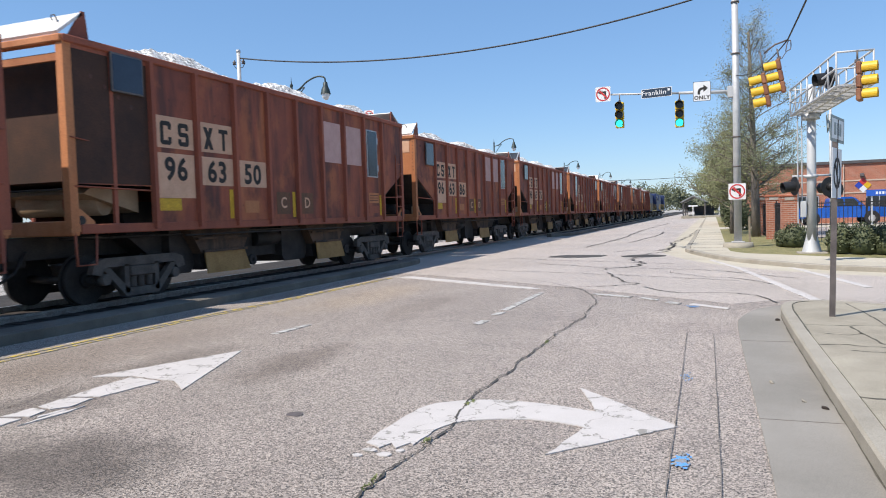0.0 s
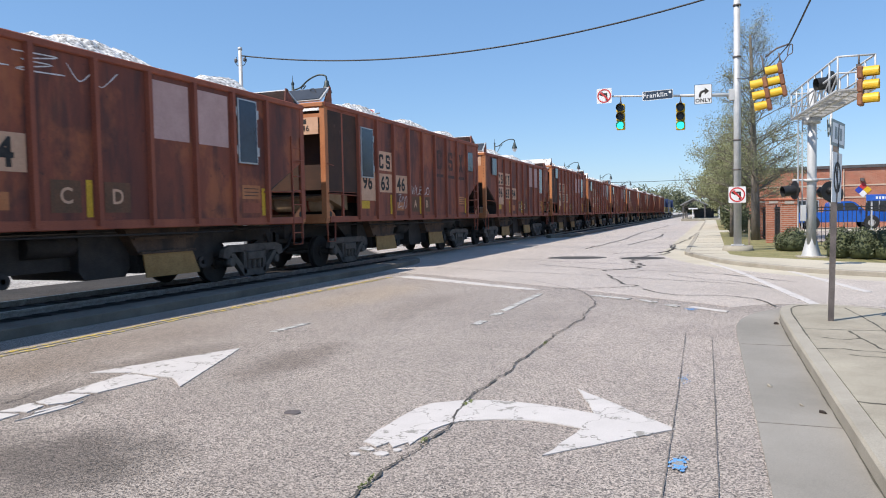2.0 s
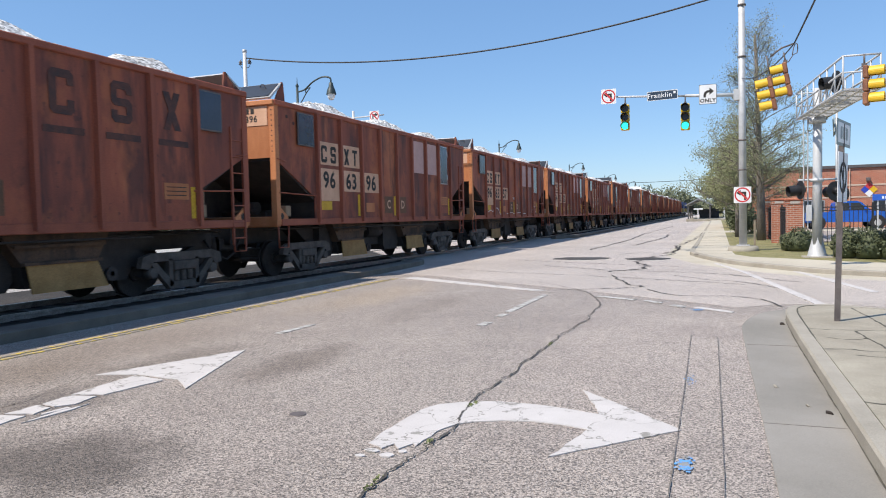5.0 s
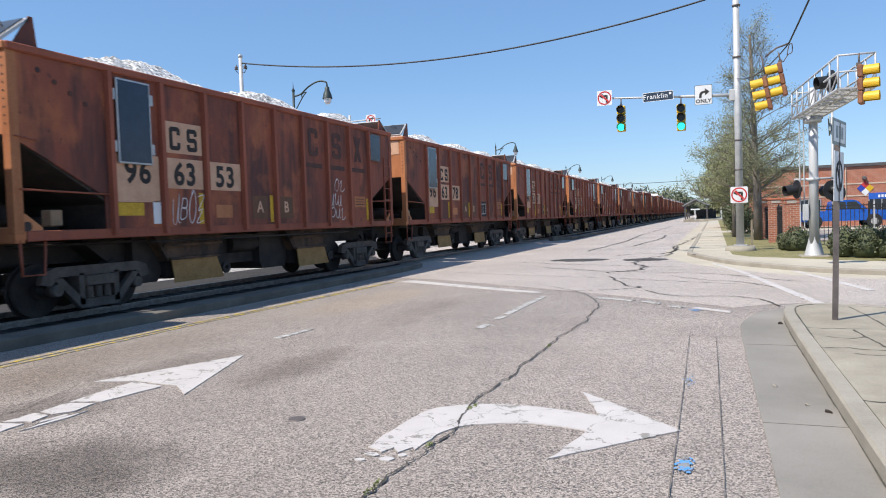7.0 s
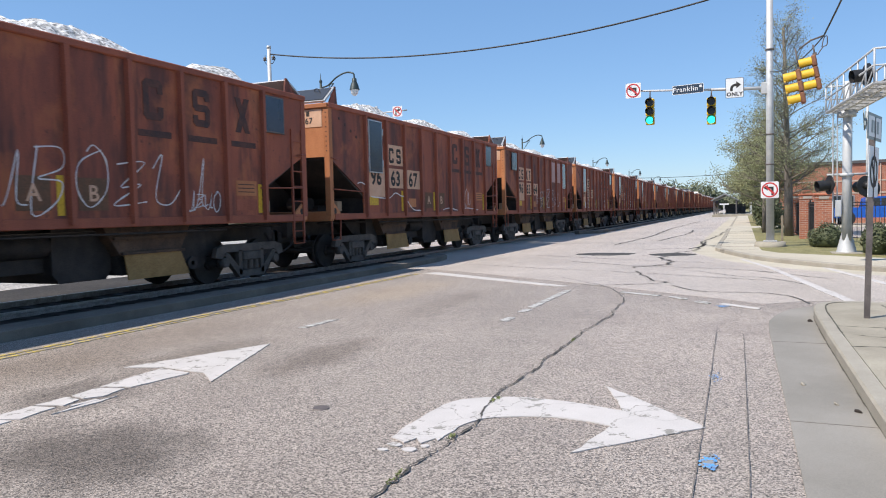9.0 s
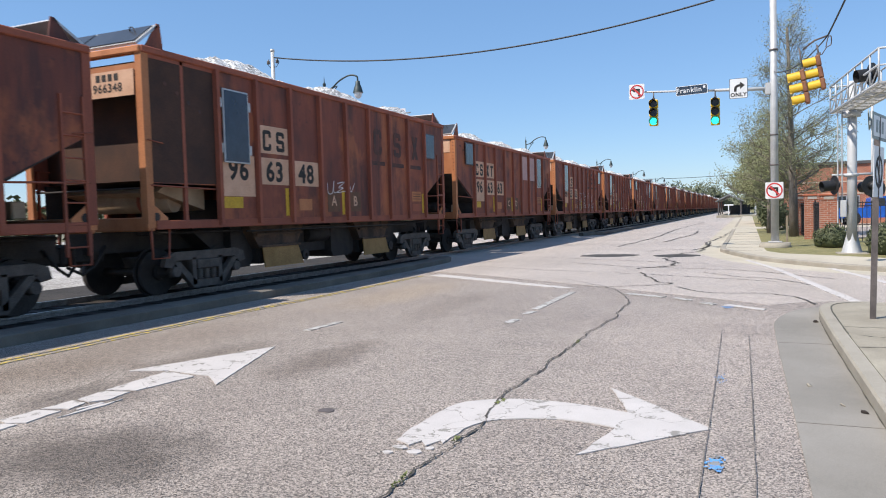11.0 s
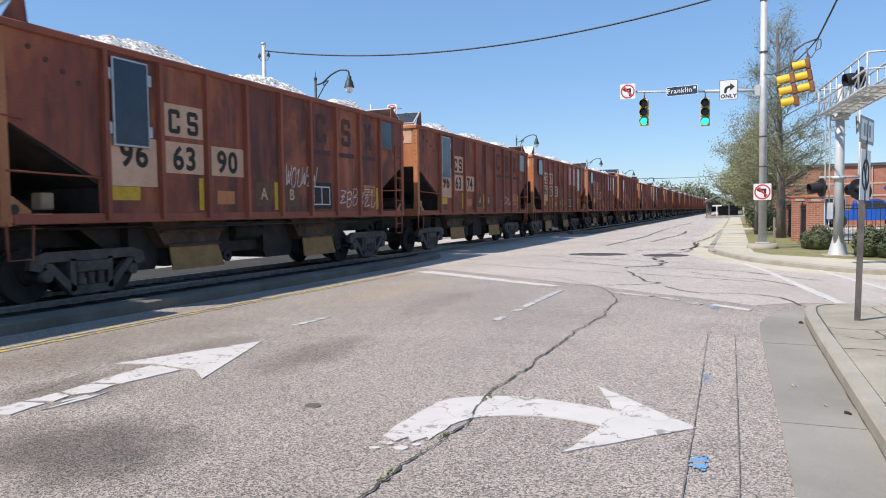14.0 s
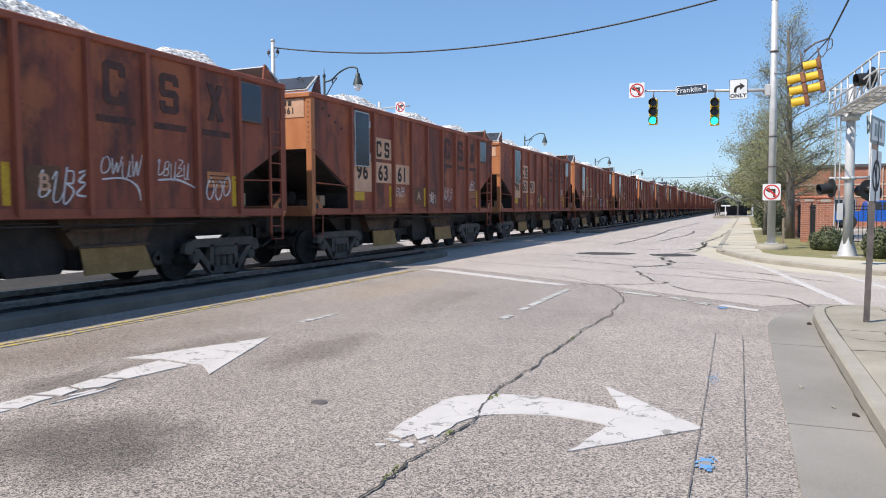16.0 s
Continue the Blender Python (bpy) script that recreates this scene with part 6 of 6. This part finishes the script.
def hedge(cs, seed, label):
    hg = thing("hedge", label, "hedge", "clipped hedges")
    m, tw = M(), M()
    rg = random.Random(seed)
    for i, (x, y, rx, ry, h) in enumerate(cs):
        leaves(m, (x, y, 0.12 + h * 0.5), (rx, ry, h * 0.52), int(3200 * rx * h), 0.045, seed + i, 0.7)
        tw.lathe([(0.02, 0.1), (rx * 0.75, 0.15), (rx * 0.8, h * 0.5), (rx * 0.55, h * 0.9), (0.02, h)], (x, y, 0), 9)
    part("inner_foliage", tw, LEAF_DARK, hg)
    part("foliage", m, LEAF_DARK, hg, fix=False)


hedge([(2.5, 26.2, 0.46, 0.45, 0.78), (2.2, 26.6, 0.3, 0.35, 0.6)], 40, "rounded dark green shrub at the lawn edge")
hedge([(3.3, 22.5, 0.42, 0.45, 0.84), (3.85, 22.2, 0.48, 0.45, 0.87), (4.4, 21.9, 0.48, 0.45, 0.87)], 50, "clipped dark green hedge before the fence")
hedge([(5.0, 21.6, 0.52, 0.5, 0.9), (5.7, 21.2, 0.58, 0.5, 0.92), (6.5, 20.8, 0.62, 0.5, 1.05), (7.4, 20.3, 0.62, 0.5, 1.1)], 60, "clipped dark green hedge before the fence")


WEED = mat("pale_green_weed", (0.12, 0.15, 0.05), (0.2, 0.22, 0.08), 6, 0.8)
weeds = M()
wr = random.Random(77)
for cy in (3.05, 3.5, 3.62, 4.35, 5.3, 5.38, 8.1):
    leaves(weeds, (-1.81 + wr.uniform(-0.03, 0.02), cy, 0.018), (0.025, 0.08, 0.014), 34, 0.010, int(cy * 10), 0.1)
tagged(part("weed", weeds, WEED, fix=False), "small green weeds growing in the road crack", "weeds", kind="stuff")


# ---- trees ----
def tree(x, y, h, spread, seed, leaf, leaf_n, leaf_size, name_label, low=0.22, fan=6):
    rg = random.Random(seed)
    t = thing("tree", name_label, "tree", "street trees", at=pose(x, y, 0.1))
    wood, lv = M(), M()

    def grow(p, d, length, r, level):
        pts = [p]
        steps = 5
        for i in range(steps):
            k = 0.01 if level == 0 else 0.12
            d = (d + Vector((rg.gauss(0, k), rg.gauss(0, k), rg.gauss(0.03, 0.5 * k)))).normalized()
            pts.append(pts[-1] + d * length / steps)
        wood.tube(pts, r, 10 if level == 0 else 5, r * (0.25 if level == 0 else 0.35))
        if level == 3:
            for q in pts[1:]:
                for _ in range(max(1, int(leaf_n * (1.75 - 1.5 * q.z / h)))):
                    o = Vector((rg.gauss(0, 0.16), rg.gauss(0, 0.16), rg.gauss(0, 0.13)))
                    u = Vector((rg.gauss(0, 1), rg.gauss(0, 1), rg.gauss(0, 1))).normalized() * leaf_size * rg.uniform(0.5, 1.2)
                    w = u.orthogonal() * 0.5
                    c = q + o
                    lv.face([c - u, c + w, c + u, c - w])
            return
        count = (58, fan, 5)[level]
        for k in range(count):
            f = (low + (1 - low) * (k + rg.random()) / count) if level == 0 else rg.uniform(0.25, 1.0)
            j = min(int(f * steps), steps - 1)
            q = pts[j].lerp(pts[j + 1], f * steps - j)
            if level == 0:
                a = k * 2.4 + rg.uniform(-0.4, 0.4)
                up = 0.2 + 0.85 * f
                e = Vector((math.cos(a), math.sin(a), up)).normalized()
                ll = spread * (1.05 - 0.62 * ((f - low) / (1 - low)) ** 1.6) * rg.uniform(0.75, 1.1)
                grow(q, e, ll, r * 0.2 * (1.25 - f), 1)
            else:
                e = (d + Vector((rg.gauss(0, 0.65), rg.gauss(0, 0.65), rg.gauss(0.1, 0.4)))).normalized()
                grow(q, e, length * rg.uniform(0.35, 0.55), r * 0.45, level + 1)

    grow(Vector((0, 0, 0)), Vector((0, 0, 1)), h, 0.022 * h, 0)
    part("trunk", wood, BARK, t, fix=False)
    part("crown", lv, leaf, t, fix=False)
    return t


tree(1.85, 35.8, 9.3, 2.05, 5, LEAF, 4, 0.032, "tall street tree with thin young spring leaves", low=0.2, fan=7)
tree(0.95, 40.5, 5.6, 2.3, 8, LEAF, 6, 0.042, "street tree with thin young spring leaves")
tree(1.3, 62.0, 5.5, 2.4, 9, LEAF, 6, 0.08, "street tree with thin young spring leaves")
bu = thing("bush", "dark evergreen bush beside the sidewalk", "bush", "evergreen bushes", at=pose(1.3, 54.5, 0.1))
m = M()
leaves(m, (0, 0, 1.0), (0.9, 0.9, 1.1), 2600, 0.09, 70, 0.4)
part("foliage", m, LEAF_DARK, bu, fix=False)
part("stem", M().cyl((0, 0, 0), (0, 0, 1.2), 0.1, 0.04, 8), BARK, bu)
copy_thing(bu, pose(1.4, 46, 0.05))
sk = tagged(part("wooden_stake", M().box(1.18, 27.6, 0.1, 1.25, 27.67, 1.15, 0.008), WOOD), "weathered wooden stake in the lawn", "stake")

far = M()
rg = random.Random(12)
for i in range(190):
    x = rg.uniform(-120, -6) if i < 110 else rg.uniform(-6, 60)
    y = rg.uniform(300, 360)
    h = rg.uniform(10, 14) * (1.0 if x < -13 else 0.55)
    leaves(far, (x, y, h * 0.55), (rg.uniform(3, 6), 3, h * 0.5), 420, 0.6, i, 0.3)
tagged(part("far_woods", far, LEAF_FAR, fix=False), "hazy distant line of spring trees", "trees", kind="stuff")
# Unseen trees added to cover the bright horizon behind the cars
side_woods = M()
for i in range(130):
    y = -60 + i * 3.0 + rg.uniform(-2, 2)
    leaves(side_woods, (rg.uniform(-78, -66), y, 2.2), (4, 4, 2.6), 120, 0.6, i + 500, 0.3)
tagged(part("far_hedgerow", side_woods, LEAF_DARK, fix=False), "added low tree line closing the view beyond the tracks", "trees", kind="stuff")


# ---- brick building, pickup, station ----
bd = thing("brick_building", "low orange-red brick building with pale bands and dark roof edge", "building")
BY = 58.0
wall = M()
wall.box(2.5, BY, 0, 34, BY + 0.4, 4.3)
part("wall", wall, brick_wall_mat("building_brick", (0.40, 0.125, 0.068), (0.47, 0.165, 0.095), (0.46, 0.30, 0.22), 1.0), bd)
part("side_wall", M().box(2.5, BY + 0.4, 0, 2.9, BY + 22, 4.3), FAR_BRICK, bd)
part("roof_edge", M().box(2.4, BY - 0.12, 4.3, 34.1, BY + 22, 4.52, 0.02), CAP, bd)
for z in (3.05, 2.2):
    part("stone_band", M().box(2.5, BY - 0.03, z, 34, BY - 0.002, z + 0.1), BAND, bd)
for x in (8.7, 14.0):
    part("downpipe", M().box(x, BY - 0.08, 0.2, x + 0.06, BY - 0.01, 4.3), BAND, bd)
for x in (5.6, 10.2, 12.4, 16.2, 19.0):
    w = part("window", M().box(x, BY - 0.02, 0.7, x + 1.5, BY - 0.004, 2.05), WINDOW, bd)
    part("window_frame", M().box(x - 0.06, BY - 0.05, 0.64, x, BY - 0.004, 2.1).box(x + 1.5, BY - 0.05, 0.64, x + 1.56, BY - 0.004, 2.1).box(x, BY - 0.05, 2.05, x + 1.5, BY - 0.004, 2.11).box(x + 0.72, BY - 0.05, 0.7, x + 0.78, BY - 0.004, 2.05), ALU, w)
part("wall_lamp", M().box(9.75, BY - 0.25, 3.35, 10.0, BY, 3.6, 0.03), DARK_STEEL, bd)
hz = thing("hazard_diamond", "four-coloured hazard diamond sign on brick", "sign", at=pose(9.95, BY - 0.02, 2.75, 0, 45, 0))
for dx, dz, ma in ((-0.19, 0.19, SIGN_RED), (-0.19, -0.19, mat("hazard_blue", (0.02, 0.05, 0.35), (0.03, 0.06, 0.4), 3)), (0.19, 0.19, SIGNAL_YELLOW), (0.19, -0.19, SIGN_WHITE)):
    part("quarter", M().box(dx - 0.185, -0.012, dz - 0.185, dx + 0.185, 0, dz + 0.185), ma, hz)
bs_ = thing("blue_sign", "long blue sign board on posts with faded lettering", "sign", at=pose(8.75, 50, 0))
AWN = mat("blue_sign_paint", (0.015, 0.09, 0.42), (0.02, 0.11, 0.5), 3, 0.5)
part("board", M().box(0, -0.03, 1.9, 3.0, 0.03, 2.28, 0.01), AWN, bs_)
for k in range(8):
    part("word_bar", M().box(0.5 + k * 0.17, -0.036, 2.0, 0.61 + k * 0.17, -0.031, 2.16), SIGN_WHITE, bs_)
for x in (0.3, 2.7):
    part("post", M().box(x - 0.04, 0.03, 0.1, x + 0.04, 0.1, 2.2), GALV, bs_)


def pickup(at):
    pk = thing("pickup_truck", "bright blue crew-cab pickup truck parked behind the fence", "truck", at=at)
    body = M().prism([(-2.7, 0.45), (2.65, 0.45), (2.72, 0.62), (2.7, 0.95), (2.55, 1.08), (1.25, 1.16), (-0.75, 1.16), (-0.75, 1.12), (-2.68, 1.12), (-2.74, 0.6)], "y", -0.95, 0.95)
    part("body", body, CAR_BLUE, pk)
    cab = part("cab", M().prism([(-0.75, 1.14), (-0.62, 1.72), (-0.4, 1.82), (0.55, 1.82), (0.8, 1.74), (1.4, 1.16)], "y", -0.86, 0.86), CAR_BLUE, pk)
    for x0, x1, x2, x3 in ((-0.55, 0.1, 0.1, -0.5), (0.18, 1.15, 0.72, 0.18)):
        for y in (-0.866, 0.862):
            part("side_window", M().prism([(x0, 1.2), (x1, 1.2), (x2, 1.7), (x3, 1.7)], "y", y, y + 0.004), WINDOW, cab)
    part("windscreen", M().prism([(1.36, 1.2), (0.84, 1.7), (0.85, 1.72), (1.4, 1.2)], "y", -0.78, 0.78), WINDOW, cab)
    part("bumper", M().box(2.66, -0.92, 0.42, 2.82, 0.92, 0.66, 0.04), ALU, pk)
    part("rear_bumper", M().box(-2.84, -0.92, 0.42, -2.7, 0.92, 0.62, 0.03), ALU, pk)
    for y in (-0.7, 0.7):
        part("headlight", M().box(2.66, y - 0.16, 0.74, 2.735, y + 0.16, 0.94, 0.02), SIGN_WHITE, pk)
        part("tail_light", M().box(-2.76, y - 0.1, 0.72, -2.68, y + 0.14, 1.05, 0.01), SIGN_RED, pk)
    for x in (-1.75, 1.75):
        for y in (-0.86, 0.86):
            w = part("wheel", M().cyl((x, y - 0.12, 0.38), (x, y + 0.12, 0.38), 0.38, n=22), RUBBER, pk)
            part("rim", M().cyl((x, y - 0.13, 0.38), (x, y + 0.13, 0.38), 0.22, n=16), ALU, w)
            part("wheel_arch", M().cyl((x, y - 0.095 if y < 0 else y + 0.06, 0.42), (x, y - 0.06 if y < 0 else y + 0.095, 0.42), 0.46, n=20), BLACK_IRON, pk)
    part("mirror", M().box(0.95, -1.1, 1.22, 1.08, -0.94, 1.4, 0.03), CAR_BLUE, pk)


pickup(pose(7.9, 54.5, 0.12, 0, 0, 4))
wv = thing("white_van", "white van parked beside the blue pickup", "van", at=pose(11.8, 52, 0.12))
part("body", M().prism([(-1.4, 0.35), (2.4, 0.35), (2.4, 0.9), (1.7, 1.1), (1.2, 1.75), (-1.4, 1.8)], "y", -0.9, 0.9), WHITE_SHEET, wv)
part("side_window", M().prism([(0.1, 1.1), (1.5, 1.1), (1.1, 1.6), (0.1, 1.6)], "y", -0.906, -0.9), WINDOW, wv)
for x in (-0.7, 1.6):
    part("wheel", M().cyl((x, -0.92, 0.33), (x, -0.7, 0.33), 0.33, n=18), RUBBER, wv)

stn = thing("station", "open station platform with grey gabled canopies on posts", "station", at=pose(-2.0, 115, 0))
GREY_ROOF = mat("grey_metal_roof", (0.20, 0.21, 0.22), (0.30, 0.31, 0.32), 1, 0.6)
part("platform", M().box(-2.4, -2, 0, 4, 40, 0.35, 0.02), CONCRETE, stn)
part("gable_roof", M().prism([(-2.7, 2.45), (-0.7, 3.5), (1.3, 2.45), (1.2, 2.38), (-0.7, 3.3), (-2.6, 2.38)], "y", 0, 18), GREY_ROOF, stn)
part("high_roof", M().box(-0.6, 6, 4.1, 4.6, 40, 4.6, 0.03), GREY_ROOF, stn)
part("high_roof_edge", M().box(-0.8, 5.9, 4.6, 4.8, 40, 4.9), CAP, stn)
for x in (-2.2, 0.9, 2.9):
    for y in (0.3, 9, 18):
        part("post", M().box(x - 0.1, y - 0.1, 0.35, x + 0.1, y + 0.1, 4.1 if x > 2 else 2.45), CAP if x < 2 else WHITE_STEEL, stn)
part("shelter_wall", M().box(-0.9, 14, 0.35, 2.2, 14.2, 1.9), CAP, stn)
part("sign_board", M().box(-1.4, -0.6, 1.75, -0.1, -0.5, 1.95), SIGN_WHITE, stn)
part("sign_post", M().box(-0.85, -0.58, 0.3, -0.72, -0.5, 1.75), SIGN_WHITE, stn)

# place of the first car's near end along the track, by seconds
RUN = [(0.0, 9.02), (1.5, 37.72), (3.0, 66.4), (4.0, 85.45), (6.5, 132.5), (7.0, 142.04), (8.5, 170.6), (11.5, 228.04), (12.5, 247.12), (14.0, 275.5), (15.5, 303.93), (16.0, 313.3)]


def along(t):
    for (t0, s0), (t1, s1) in zip(RUN, RUN[1:]):
        if t <= t1:
            return s0 + (s1 - s0) * (t - t0) / (t1 - t0)


def motions():
    steps = 480
    for ob, (x, y, z) in SPIN:
        walk(ob, [(16.0 * i / steps, pose(x, y, z, -math.degrees((along(16.0 * i / steps) - 9.02) / WHEEL_R))) for i in range(steps + 1)])
    for k, (kind, template, number, scrawls) in ROWS.items():
        car = CARS[k] = copy_thing(TEMPLATES[template], pose(-10, -PITCH * k + 9.02, 0))
        dress(car, kind, number, k, scrawls)
    for t in TEMPLATES:
        for o in [t, *t.children_recursive]:
            bpy.data.objects.remove(o)
    for k, car in CARS.items():
        walk(car, [(t, pose(-10, s - PITCH * k, 0)) for t, s in RUN])
    for i, loco in enumerate(LOCOS):
        walk(loco, [(t, pose(-10, s + PITCH * 8 + 22.6 * i - 0.6, 0)) for t, s in RUN])


motions()
